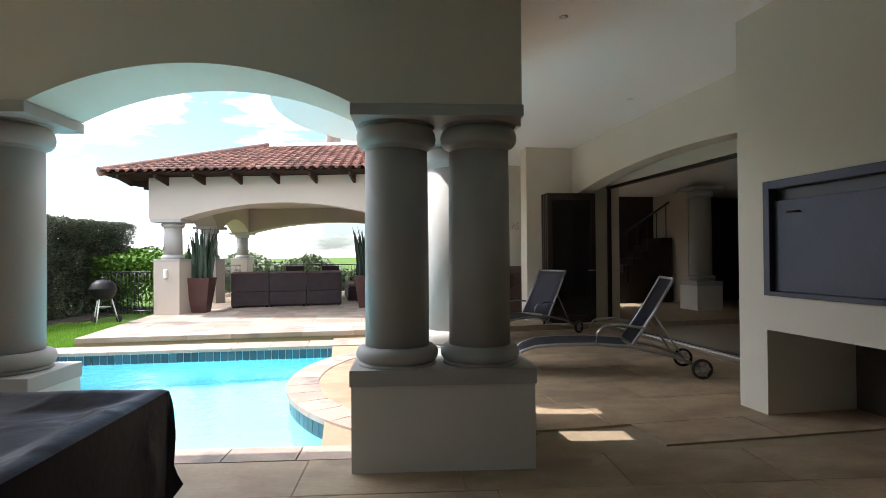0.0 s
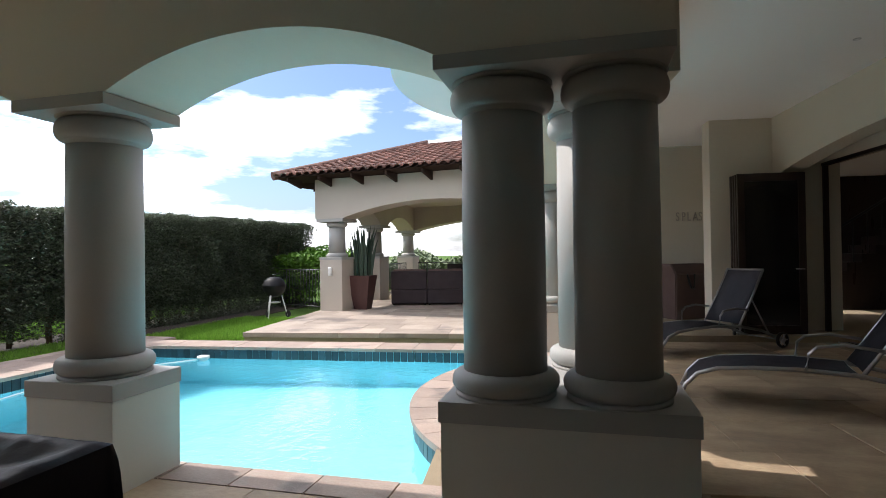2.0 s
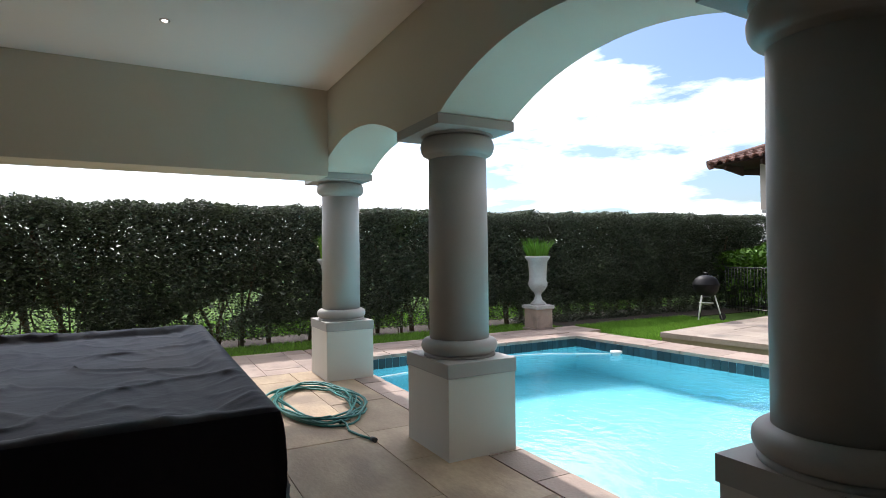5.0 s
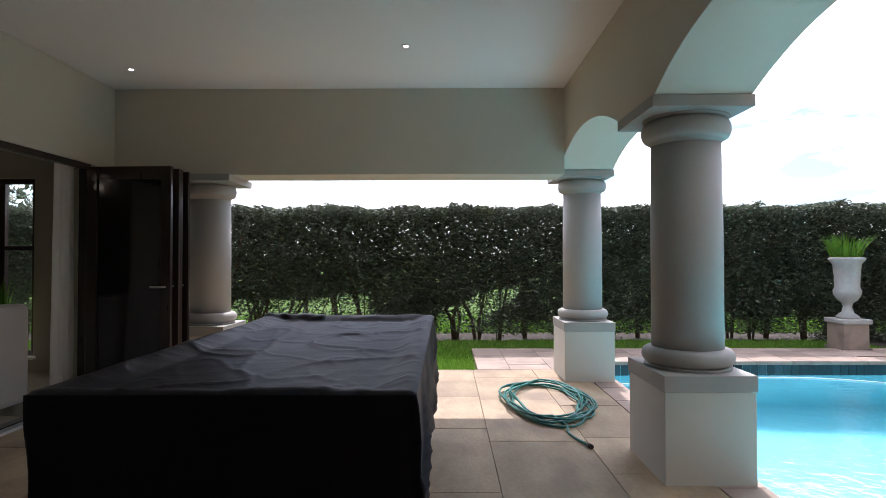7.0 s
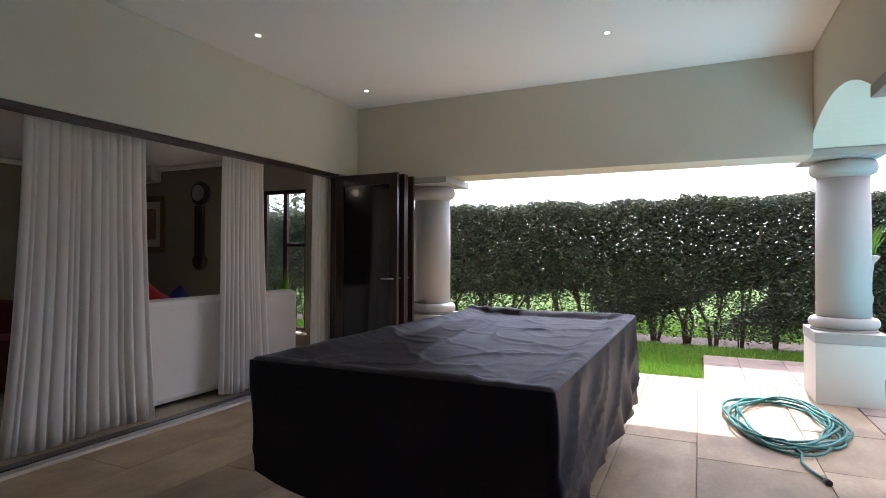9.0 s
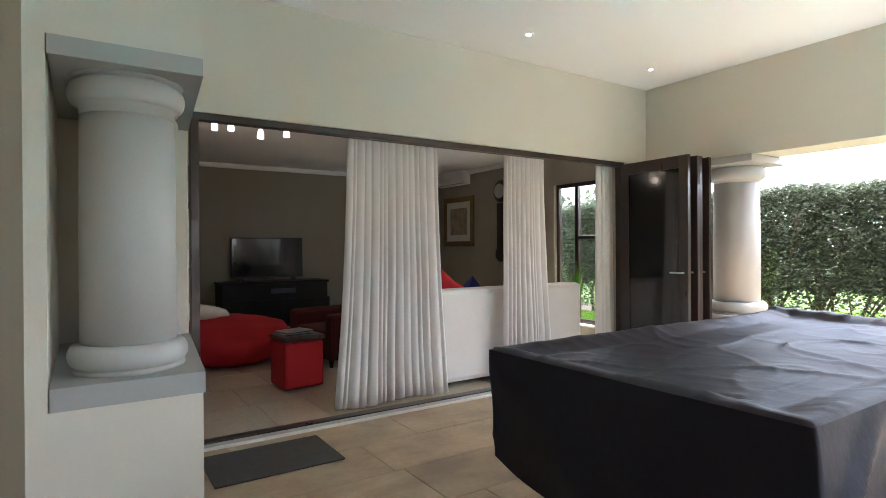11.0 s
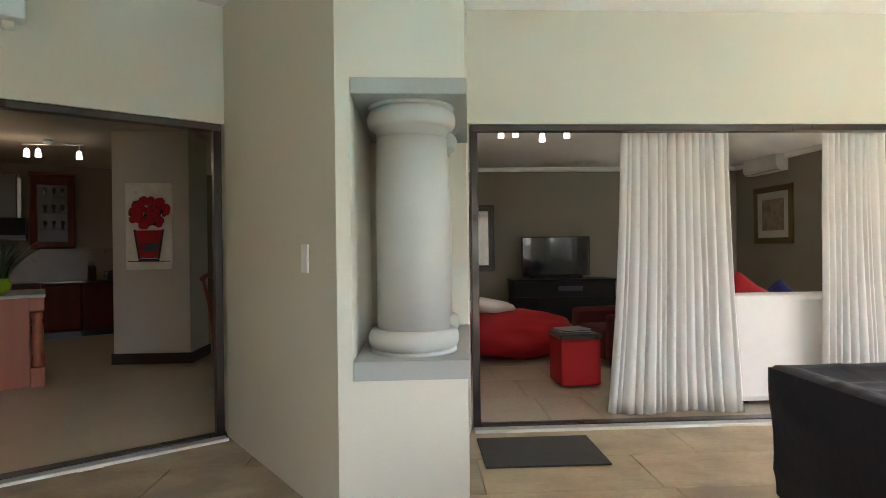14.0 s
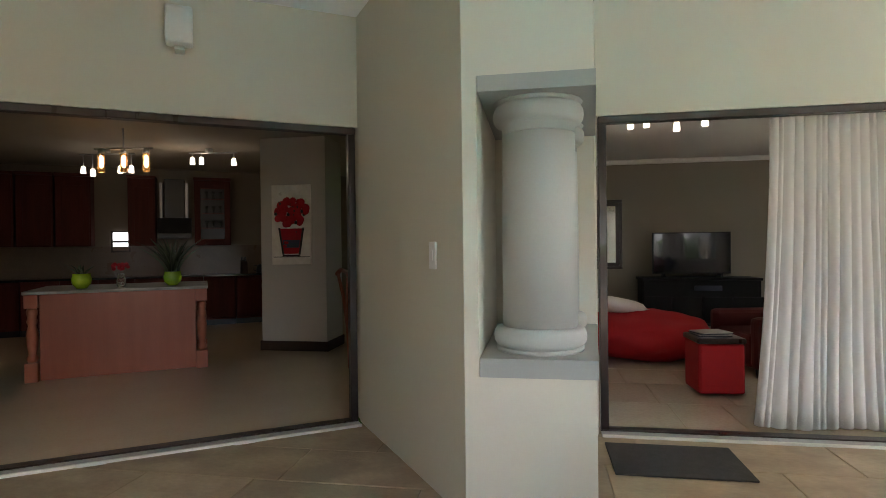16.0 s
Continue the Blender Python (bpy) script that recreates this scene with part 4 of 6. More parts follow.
def blades(bm, count, h, spread, seed, w=0.045, base=0.08, z0=0.4):
    rnd = random.Random(seed)
    for _ in range(count):
        a, hh = rnd.uniform(0, 6.28), h * rnd.uniform(0.6, 1.0)
        lean = rnd.uniform(0, spread)
        bx, by = base * math.cos(a) * rnd.random(), base * math.sin(a) * rnd.random()
        t = rnd.uniform(0, 6.28)
        dx, dy = math.cos(t), math.sin(t)
        prev = None
        for k in range(6):
            s = k / 5
            ww = w * (0.7 + 0.6 * s if s < 0.5 else 2.0 * (1 - s)) * 0.5 + 0.002
            x, y, z = bx + lean * hh * s * s * math.cos(a), by + lean * hh * s * s * math.sin(a), z0 + hh * s
            pair = [bm.verts.new((x - dx * ww, y - dy * ww, z)), bm.verts.new((x, y, z - 0.0)), bm.verts.new((x + dx * ww, y + dy * ww, z))]
            pair[1].co += Vector((-dy, dx, 0)) * ww * 0.5
            if prev:
                bm.faces.new((prev[0], prev[1], pair[1], pair[0])).smooth = True
                bm.faces.new((prev[1], prev[2], pair[2], pair[1])).smooth = True
            prev = pair
    return bm


part("leaves", blades(bmesh.new(), 12, 0.95, 0.2, 5), SPIKE, plant)
side = thing("side_table", "small dark bentwood side table by the window", "table", pose(-5.3, -2.35, 0.008))
part("top", lathe(bmesh.new(), [(0.24, 0.48), (0.25, 0.49), (0.25, 0.51), (0.24, 0.52)], 24), DARKWOOD, side)
for i in range(4):
    a = math.pi / 4 + i * math.pi / 2
    part("leg", tube(bmesh.new(), [(0.2 * math.cos(a), 0.2 * math.sin(a), 0), (0.16 * math.cos(a), 0.16 * math.sin(a), 0.3), (0.18 * math.cos(a), 0.18 * math.sin(a), 0.48)], 0.016), DARKWOOD, side)
vase = thing("vase", "clear glass vase with tall green leaves", "vase", pose(-6.0, -2.72, 0.008))
part("glass", lathe(bmesh.new(), [(0.05, 0), (0.06, 0.1), (0.05, 0.5), (0.045, 0.5), (0.05, 0.1)], 16), GLASS, vase)
LEAF_BRIGHT = material("bright_leaf", (0.12, 0.25, 0.03), 0.5, specular=0.2, tint=(0.07, 0.18, 0.02), scale=6, grain=20, bump=0.0)
part("leaves", blades(bmesh.new(), 14, 0.9, 0.25, 8, 0.06, 0.03, 0.25), LEAF_BRIGHT, vase)

# kitchen, in its own turned frame
def kit(bm):
    bmesh.ops.transform(bm, matrix=KIT, verts=bm.verts)
    return bm


KW = [(-0.1, -1.4), (1.3, -1.398)] + [tuple((KIT @ Vector(p))[:2]) for p in ((0.1, -0.02, 0), (4.62, -0.02, 0), (4.62, -7.02, 0), (-5.5, -7.02, 0))] + [(-0.1, -10.2)]
setting("floor_kitchen", prism(bmesh.new(), KW, -0.2, 0.004), material("brown_kitchen_tile", (0.66, 0.53, 0.38), 0.16, tint=(0.59, 0.465, 0.33), scale=2, grain=40, bump=0.02, speckle=0.08), "polished cream kitchen floor", "floor")
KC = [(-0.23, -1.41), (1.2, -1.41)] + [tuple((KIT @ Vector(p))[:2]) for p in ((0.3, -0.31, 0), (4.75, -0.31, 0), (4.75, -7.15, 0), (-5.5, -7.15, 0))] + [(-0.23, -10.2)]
# ceiling colour is darkened to carry the shade of the room
setting("ceiling_kitchen", prism(bmesh.new(), KC, 2.803, 2.92), material("dimmed_kitchen_ceiling", (0.40, 0.35, 0.28), 0.7, tint=(0.36, 0.315, 0.25), scale=1, grain=60, bump=0.04, depth=0.002, speckle=0.04), "cream kitchen ceiling, colour darkened for the dim room", "ceiling")
# beige walls; the dimness of the kitchen is painted in as darker brown
DIMMEDWALL = material("dimmed_kitchen_paint", (0.22, 0.175, 0.13), 0.75, tint=(0.19, 0.15, 0.11), scale=1, grain=80, bump=0.05, depth=0.003, speckle=0.04)
setting("wall_kitchen_back", kit(B(-5.6, 4.75, -7.15, -7.0, 0, 2.8)), DIMMEDWALL, "beige kitchen wall, the room's dimness put into its colour", "wall")
setting("wall_kitchen_east", kit(B(4.6, 4.75, -7.0, -0.3, 0, 2.8)), DIMMEDWALL, "beige kitchen wall, the room's dimness put into its colour", "wall")
setting("wall_kitchen_west", B(-0.24, -0.1, -10.4, -1.4, 0, 2.8), DIMMEDWALL, "beige kitchen wall, the room's dimness put into its colour", "wall")
setting("kitchen_pillar", B(2.50, 3.40, -4.4, -3.82, 0, 2.8), material("pillar_paint", (0.52, 0.48, 0.42), 0.7, tint=(0.48, 0.445, 0.385), scale=1, grain=80, bump=0.05, depth=0.003, speckle=0.04), "beige square pillar in the kitchen", "wall")
setting("baseboard", B(2.48, 3.42, -4.42, -3.80, 0.004, 0.13), TIMBER, "dark wooden skirting round the pillar", "trim")

island = thing("kitchen_island", "cherry-wood kitchen island with turned corner posts and a stone top", "kitchen island", KIT @ pose(1.93, -3.15, 0.004))
part("body", B(-0.74, 0.74, -0.4, 0.40, 0.0, 0.90, 0.006), WOOD, island)
part("worktop", B(-0.87, 0.87, -0.52, 0.50, 0.90, 0.935, 0.01), CEMENT, island, "grey granite worktop")
for x in (-0.80, 0.80):
    for y in (-0.41, 0.41):
        part("post", box(box(lathe(bmesh.new(), [(0.04, 0.20), (0.055, 0.24), (0.035, 0.28), (0.05, 0.38), (0.055, 0.50), (0.035, 0.58), (0.05, 0.62), (0.04, 0.66), (0.052, 0.72), (0.04, 0.76)], 16, (x, y)), x - 0.06, x + 0.06, y - 0.06, y + 0.06, 0, 0.2, 0.005), x - 0.06, x + 0.06, y - 0.06, y + 0.06, 0.76, 0.9, 0.005), WOOD, island)
LIME = material("lime_glaze", (0.30, 0.46, 0.02), 0.2, scale=4, grain=30, bump=0.0, coat=0.5)
for x, big in ((-0.47, 1), (0.42, 0)):
    p = thing("potted_plant", "leafy plant in a lime green glazed pot", "plant", KIT @ pose(1.9 + x, -2.9, 0.94))
    part("pot", lathe(bmesh.new(), [(0.05, 0), (0.09, 0.05), (0.10, 0.10), (0.085, 0.15), (0.09, 0.16), (0.07, 0.15)], 20), LIME, p)
    part("leaves", blades(bmesh.new(), 60 if big else 14, 0.42 if big else 0.14, 1.1, 11 + big, 0.035, 0.06, 0.13), LEAF, p)
jug = thing("glass_jug", "clear glass jug with red flowers", "jug", KIT @ pose(1.95, -2.95, 0.94))
part("jug", lathe(bmesh.new(), [(0.04, 0), (0.05, 0.06), (0.035, 0.13), (0.04, 0.15)], 16), GLASS, jug)
bm = bmesh.new()
rnd = random.Random(2)
for i in range(14):
    blob(bm, pose(rnd.uniform(-0.07, 0.07), rnd.uniform(-0.07, 0.07), rnd.uniform(0.2, 0.27)) @ Matrix.Scale(0.025, 4), 0, i, 0.3, 1)
part("flowers", bm, RED, jug)
CABWOOD = material("mahogany", (0.10, 0.022, 0.014), 0.6, specular=0.2, tint=(0.06, 0.014, 0.01), scale=2, grain=16, bump=0.05, stretch_by=(6, 6, 0.5))
SMOKED = material("smoked_glass", (0.02, 0.012, 0.01), 0.35, bump=0.0)
for u, w in ((0.64, 0.60), (1.86, 0.42), (2.82, 0.5), (3.35, 0.5), (3.88, 0.5)):
    up = thing("wall_cabinet", "dark mahogany kitchen wall cabinet", "cabinet", KIT @ pose(u, -6.98, 1.42), "kitchen wall cabinets")
    part("body", B(0, w, 0, 0.34, 0, 1.16, 0.005), CABWOOD, up)
    bm = bmesh.new()
    for b in [(0.02, 0.10, 0.02, 1.10), (w - 0.10, w - 0.02, 0.02, 1.10), (0.10, w - 0.10, 0.02, 0.11), (0.10, w - 0.10, 1.01, 1.10)]:
        box(bm, b[0], b[1], 0.342, 0.366, b[2], b[3], 0.004)
    d = part("door", bm, CABWOOD, up)
    part("pane" if u == 0.64 else "panel", B(0.10, w - 0.10, 0.342, 0.352, 0.11, 1.01), SMOKED if u == 0.64 else CABWOOD, d)
    part("cornice", B(-0.01, w + 0.01, 0, 0.39, 1.162, 1.21, 0.008), CABWOOD, up)
    if u == 0.64:
        for k in range(3):
            part("shelf", B(0.11, w - 0.11, 0.353, 0.36, 0.30 + 0.26 * k, 0.315 + 0.26 * k), CABWOOD, up)
        for k in range(9):
            gx, gz = 0.17 + 0.115 * (k % 3), 0.316 + 0.26 * (k // 3)
            part("glassware", lathe(bmesh.new(), [(0.018, gz), (0.02, gz + 0.01), (0.006, gz + 0.03), (0.028, gz + 0.08), (0.024, gz + 0.12)], 10, (gx, 0.385)), GLASS, up)
for u in (0.05, 0.58, 1.11, 1.64, 2.17, 2.70, 3.23, 3.76):
    lowc = thing("base_cabinet", "dark mahogany kitchen base cabinet", "cabinet", KIT @ pose(u, -6.98, 0.004), "kitchen base cabinets")
    part("body", B(0, 0.52, 0, 0.58, 0.1, 0.86, 0.004), CABWOOD, lowc)
    d = part("door", B(0.02, 0.50, 0.582, 0.60, 0.14, 0.82, 0.006), CABWOOD, lowc)
    part("knob", lathe(bmesh.new(), [(0.01, 0), (0.015, 0.012), (0.001, 0.018)], 10), METAL, d).matrix_world = KIT @ pose(u + 0.45, -6.38, 0.65, -90)
    part("plinth", B(0, 0.52, 0.05, 0.54, 0, 0.1), BLACK, lowc)
top = thing("worktop", "dark stone kitchen worktop", "worktop", KIT @ pose(0.03, -6.98, 0.866))
part("slab", B(0, 4.3, 0, 0.62, 0, 0.035, 0.005), SCREEN, top)
# light splash tiles, coloured dark brown to stand for the kitchen's shade
part("splashback", B(0, 4.3, 0.0, 0.015, 0.036, 0.55), material("dimmed_splash_tile", (0.17, 0.12, 0.085), 0.3, scale=5, grain=40, bump=0.03), top)
kb = thing("knife_block", "dark wooden knife block on the kitchen worktop", "knife block", KIT @ pose(0.42, -6.62, 0.902, 0, 0, 10))
part("block", prism(bmesh.new(), [(-0.07, 0), (0.07, 0), (0.05, 0.20), (-0.04, 0.24)], -0.05, 0.05, "x"), TIMBER, kb)
for k in range(4):
    part("handle", tube(bmesh.new(), [(-0.036 + 0.024 * k, 0.0, 0.20), (-0.036 + 0.024 * k, -0.03, 0.30)], 0.009, 6), BLACK, kb)
kt = thing("kettle", "small dark kettle on the kitchen worktop", "kettle", KIT @ pose(0.14, -6.6, 0.902))
part("body", lathe(bmesh.new(), [(0.07, 0), (0.075, 0.04), (0.055, 0.13), (0.02, 0.16)], 18), BLACK, kt)
part("handle", tube(bmesh.new(), [(0.05, 0, 0.13), (0.11, 0, 0.13), (0.11, 0, 0.05), (0.07, 0, 0.03)], 0.009, 6), BLACK, kt)
kw = thing("window_2", "small bright kitchen window with glazing bars", "window", KIT @ pose(2.43, -6.995, 1.5), kind="structure")
part("pane", B(-0.13, 0.13, 0, 0.01, -0.17, 0.17), glow("daylight_pane", (0.9, 0.95, 1.0), 0.6), kw)
bm = bmesh.new()
for b in [(-0.15, 0.15, 0.01, 0.03, -0.02, 0.02), (-0.15, -0.12, 0.01, 0.03, -0.19, 0.19), (0.12, 0.15, 0.01, 0.03, -0.19, 0.19), (-0.12, 0.12, 0.01, 0.03, 0.16, 0.19), (-0.12, 0.12, 0.01, 0.03, -0.19, -0.16)]:
    box(bm, *b)
part("window_frame", bm, DARKWOOD, kw)

hood = thing("extractor_hood", "dark metal extractor hood between the wall cabinets", "hood", KIT @ pose(1.56, -6.98, 1.55))
part("canopy", prism(bmesh.new(), [(0.0, 0.0), (0.42, 0.0), (0.42, 0.08), (0.26, 0.36), (0.0, 0.36)], -0.27, 0.27, "x"), BLACK, hood)
part("flue", B(-0.16, 0.16, 0.0, 0.24, 0.362, 1.05, 0.004), BLACK, hood)
for x in (-0.22, 0.19):
    part("trim_strip", B(x, x + 0.05, 0.0, 0.26, 0.362, 0.98, 0.004), FRAME_METAL, hood)

pend = thing("pendant_light", "row of three lit glass cylinder pendants", "pendant light", KIT @ pose(1.96, -3.4, 0, 0, 0, -24))
part("bar", tube(bmesh.new(), [(-0.35, 0, 2.56), (0.35, 0, 2.56)], 0.012), METAL, pend)
part("rod", tube(bmesh.new(), [(0, 0, 2.56), (0, 0, 2.8)], 0.01), METAL, pend)
for x in (-0.27, 0, 0.27):
    part("shade", lathe(bmesh.new(), [(0.036, 2.28), (0.04, 2.30), (0.04, 2.48), (0.036, 2.5)], 18, (x, 0)), AMBER, pend, "lit amber glass cylinder")
    part("bulb", lathe(bmesh.new(), [(0.006, 2.33), (0.017, 2.35), (0.017, 2.46), (0.006, 2.48)], 12, (x, 0)), BULB, pend)
    part("cap", lathe(bmesh.new(), [(0.042, 2.50), (0.025, 2.56)], 18, (x, 0)), METAL, pend)
for m, pl in ((KIT @ pose(2.37, -5.1, 0, 0, 0, -24), [(-0.36, 2.51), (-0.2, 2.51), (0.2, 2.47), (0.34, 2.51)]), (KIT @ pose(0.9, -4.46, 0, 0, 0, -24), [(0.36, 2.62), (0.23, 2.62), (-0.24, 2.60)])):
    spot_bar("spotlight_bar", "ceiling bar with lit frosted spotlights in the kitchen", m, pl, 2.8)
bulb = bpy.data.lights.new("kitchen_lamp", "POINT")
bulb.energy, bulb.color, bulb.shadow_soft_size = 0.3, (1, 0.82, 0.6), 0.08
new("kitchen_lamp", bulb).location = KIT @ Vector((1.5, -4.6, 2.45))

art = thing("canvas_painting", "white canvas painting of red flowers in a red vase", "painting", pose(2.96, -3.816, 1.655))
part("canvas", B(-0.27, 0.27, 0, 0.03, -0.52, 0.52, 0.003), material("aged_canvas", (0.84, 0.80, 0.72), 0.8, tint=(0.68, 0.62, 0.52), scale=7, amount=0.8, grain=40, bump=0.15, speckle=0.08, spots=((0.52, 0.45, 0.36), 8.0, 0.66)), art)
rnd = random.Random(6)
petals = [mesh("flower", lathe(bmesh.new(), [(0.048 * k, 0.0), (0.035 * k, 0.004), (0.012 * k, 0.006)], 9), m) for k, m in ((0.7, RED), (1.0, RED), (1.15, RED), (0.5, DARKWOOD))]
for i in range(84):
    a, r = rnd.uniform(0, 6.28), rnd.uniform(0, 1) ** 0.5
    ob = new("flower", petals[i % 4])
    ob.parent = art
    ob.matrix_basis = pose(0.225 * r * math.cos(a), 0.0305 + 0.0001 * i, 0.165 + 0.165 * r * math.sin(a), -90)
for x in (-1, 1):
    part("vase_side", prism(bmesh.new(), [(x * 0.10, -0.39), (x * 0.125, -0.39), (x * 0.18, -0.04), (x * 0.15, -0.04)], 0.0305, 0.033, "y"), DARKWOOD, art)
part("vase", prism(bmesh.new(), [(-0.10, -0.38), (0.10, -0.38), (0.15, -0.05), (-0.15, -0.05)], 0.031, 0.034, "y"), RED, art)
for k in range(11):
    ob = new("petal", petals[(k * 3 + 3) % 4])
    ob.parent = art
    ob.matrix_basis = pose(rnd.uniform(-0.10, 0.10), 0.0365, rnd.uniform(-0.36, -0.08), -90) @ Matrix.Scale(0.4, 4)
part("vase_base", prism(bmesh.new(), [(-0.13, -0.415), (0.13, -0.415), (0.11, -0.39), (-0.11, -0.39)], 0.0305, 0.034, "y"), DARKWOOD, art)
part("ground_line", B(-0.25, 0.25, 0.0302, 0.0312, -0.425, -0.416), DARKWOOD, art)
part("vase_band", prism(bmesh.new(), [(-0.11, -0.30), (0.11, -0.30), (0.12, -0.20), (-0.12, -0.20)], 0.0345, 0.036, "y"), GREYWOOD, art)

chair = thing("dining_chair", "dark wooden dining chair with a curved back", "chair", pose(1.68, -3.1, 0.004, 0, 0, -90))
part("seat", B(-0.22, 0.22, -0.22, 0.22, 0.44, 0.48, 0.015), WOOD, chair)
for x in (-0.19, 0.19):
    part("back_post", tube(bmesh.new(), [(x, 0.2, 0.0), (x, 0.22, 0.45), (x * 0.9, 0.27, 0.8), (x * 0.8, 0.34, 1.06)], 0.02), WOOD, chair)
    part("leg", tube(bmesh.new(), [(x, -0.19, 0), (x, -0.19, 0.44)], 0.02), WOOD, chair)
part("splat", B(-0.07, 0.07, 0.255, 0.275, 0.5, 1.0, 0.008), WOOD, chair)
part("top_rail", tube(bmesh.new(), [(-0.17, 0.34, 1.05), (0, 0.36, 1.09), (0.17, 0.34, 1.05)], 0.025), WOOD, chair)

# hall behind the wing's doors
def nor(bm):
    bmesh.ops.transform(bm, matrix=NORTH, verts=bm.verts)
    return bm


setting("floor_hall", nor(B(3.853, 10.6, -2.4, 10.0, -0.2, 0.004)), ROOMTILE, "polished cream hall floor", "floor")
setting("ceiling_hall", nor(B(4.5, 10.75, -2.4, 10.0, 3.0, 3.12)), CEIL, "white hall ceiling", "ceiling")
setting("wall_hall_back", nor(B(10.6, 10.75, -2.4, 10.0, 0, 3.0)), ROOMWALL, "beige hall wall", "wall")
# end wall borrows the dark wood colour to paint in the unlit hall
setting("wall_hall_end", nor(B(3.853, 10.6, 9.85, 10.0, 0, 3.0)), DARKWOOD, "hall end wall, the hall's darkness put into its colour", "wall")
setting("wall_hall_south", nor(B(4.5, 10.6, -2.4, -2.25, 0, 3.0)), ROOMWALL, "beige hall wall", "wall")
column("hall_column", 0, 0, at=NORTH @ pose(7.2, 6.9, 0), plinth=(-0.32, 0.32, -0.32, 0.32), low=0.75, r=0.24, top=2.9, label="cream column on a broad white plinth in the hall")
setting("wall_hall_partition", nor(B(7.8, 7.98, 8.25, 9.846, 0, 2.99)), material("hall_paint", (0.50, 0.45, 0.36), 0.75, tint=(0.46, 0.41, 0.33), scale=1, grain=80, bump=0.05, depth=0.003, speckle=0.04), "cream plaster hall partition", "wall")
stair = thing("staircase", "dark staircase with a black iron balustrade", "stairs", NORTH @ pose(4.9, 9.3, 0.004))
for i in range(10):
    part("step", B(0.28 * i, 0.28 * i + 0.3, -0.5, 0.5, 0.0, 0.18 * (i + 1), 0.006), DARKWOOD, stair)
for i in range(10):
    part("baluster", tube(bmesh.new(), [(0.28 * i + 0.14, -0.46, 0.18 * (i + 1)), (0.28 * i + 0.14, -0.46, 0.18 * (i + 1) + 0.85)], 0.012, 6), BLACK, stair)
part("handrail", tube(bmesh.new(), [(0.1, -0.46, 1.05), (2.75, -0.46, 2.75)], 0.028), BLACK, stair)
opening_frame("door_frame_wing", "dark wooden frame of the wing doors", NORTH @ pose(4.2, 0, 0, 0, 0, 90), 0.05, 5.55, 2.65)


# ---- garden, pool deck and pavilion ----
def flags(name, x0, x1, y0, y1, z, thick, mat, parent, seed, size=(0.95, 0.6), m=None, gap=0.0035, inside=None):
    """Stone flags laid in courses, each an object of its own under the floor it belongs to."""
    rnd = random.Random(seed)
    shapes = {}
    y = y0
    n = 0
    while y < y1 - 0.05:
        d = min(rnd.choice((0.8, 1.0, 1.15)) * size[1], y1 - y)
        if y1 - y - d < 0.2:
            d = y1 - y
        x = x0 - rnd.uniform(0, size[0] * 0.6)
        while x < x1 - 0.02:
            w = rnd.choice((0.7, 0.9, 1.0, 1.2)) * size[0]
            a, b = max(x, x0), min(x + w, x1)
            x += w
            if b - a < 0.08:
                continue
            c = ((a + b) / 2, y + d / 2)
            if inside and not inside(*c):
                continue
            key = (round(b - a, 3), round(d, 3))
            if key not in shapes:
                bm = bmesh.new()
                bx, by = key[0] / 2 - gap / 2, key[1] / 2 - gap / 2
                e = 0.003
                lo = [bm.verts.new((sx * bx, sy * by, -thick)) for sx, sy in ((-1, -1), (1, -1), (1, 1), (-1, 1))]
                mid = [bm.verts.new((sx * bx, sy * by, -e)) for sx, sy in ((-1, -1), (1, -1), (1, 1), (-1, 1))]
                up = [bm.verts.new((sx * (bx - e), sy * (by - e), 0)) for sx, sy in ((-1, -1), (1, -1), (1, 1), (-1, 1))]
                bm.faces.new(up)
                for i in range(4):
                    j = (i + 1) % 4
                    bm.faces.new((lo[i], lo[j], mid[j], mid[i]))
                    bm.faces.new((mid[i], mid[j], up[j], up[i]))
                shapes[key] = mesh("flagstone", bm, mat)
            ob = new("flagstone", shapes[key])
            ob.parent = parent
            pm = pose(c[0], c[1], z + rnd.uniform(-0.002, 0.002))
            ob.matrix_world = m @ pm if m is not None else pm
            n += 1
        y += d
    return n


# coping round the pool, stone by stone
coping = thing("pool_coping", "brown stone coping round the pool", "coping", kind="structure")


def edge_stones(points, inner, outer, z0, z1, mat, parent, step, name="coping_stone", gap=0.01):
    """Blocks along a line of points; inner and outer are offsets to its left."""
    for p, q in zip(points, points[1:]):
        p, q = Vector((*p, 0)), Vector((*q, 0))
        k = max(1, round((q - p).length / step))
        d = (q - p).normalized()
        nrm = Vector((-d.y, d.x, 0))
        w = (q - p).length / k
        bm = B(-w / 2 + gap / 2, w / 2 - gap / 2, inner, outer, z0, z1)
        me = mesh(name, bm, mat)
        for i in range(k):
            c = p + d * (w * (i + 0.5))
            ob = new(name, me)
            ob.parent = parent
            ob.matrix_world = Matrix.Translation(c) @ pose(0, 0, random.Random(i).uniform(-0.002, 0.002), 0, 0, math.degrees(math.atan2(d.y, d.x)))


W_EDGE = [(-6.95, 4.22), (-6.95, 8.33)]
N_EDGE = [(-6.95, 8.33), (-0.60, 8.93)]
S_EDGE = [(-6.95, 4.22), (-0.95, 4.22)]
ARC = ring(0.63, 6.6, 2.63, 234, 118, 24)
edge_stones(S_EDGE, -0.25, 0.02, -0.045, 0.0, COPING, coping, 0.5)
edge_stones([(-6.95, 3.97), (-6.95, 8.33)], -0.02, 0.30, -0.045, 0.0, COPING, coping, 0.5)
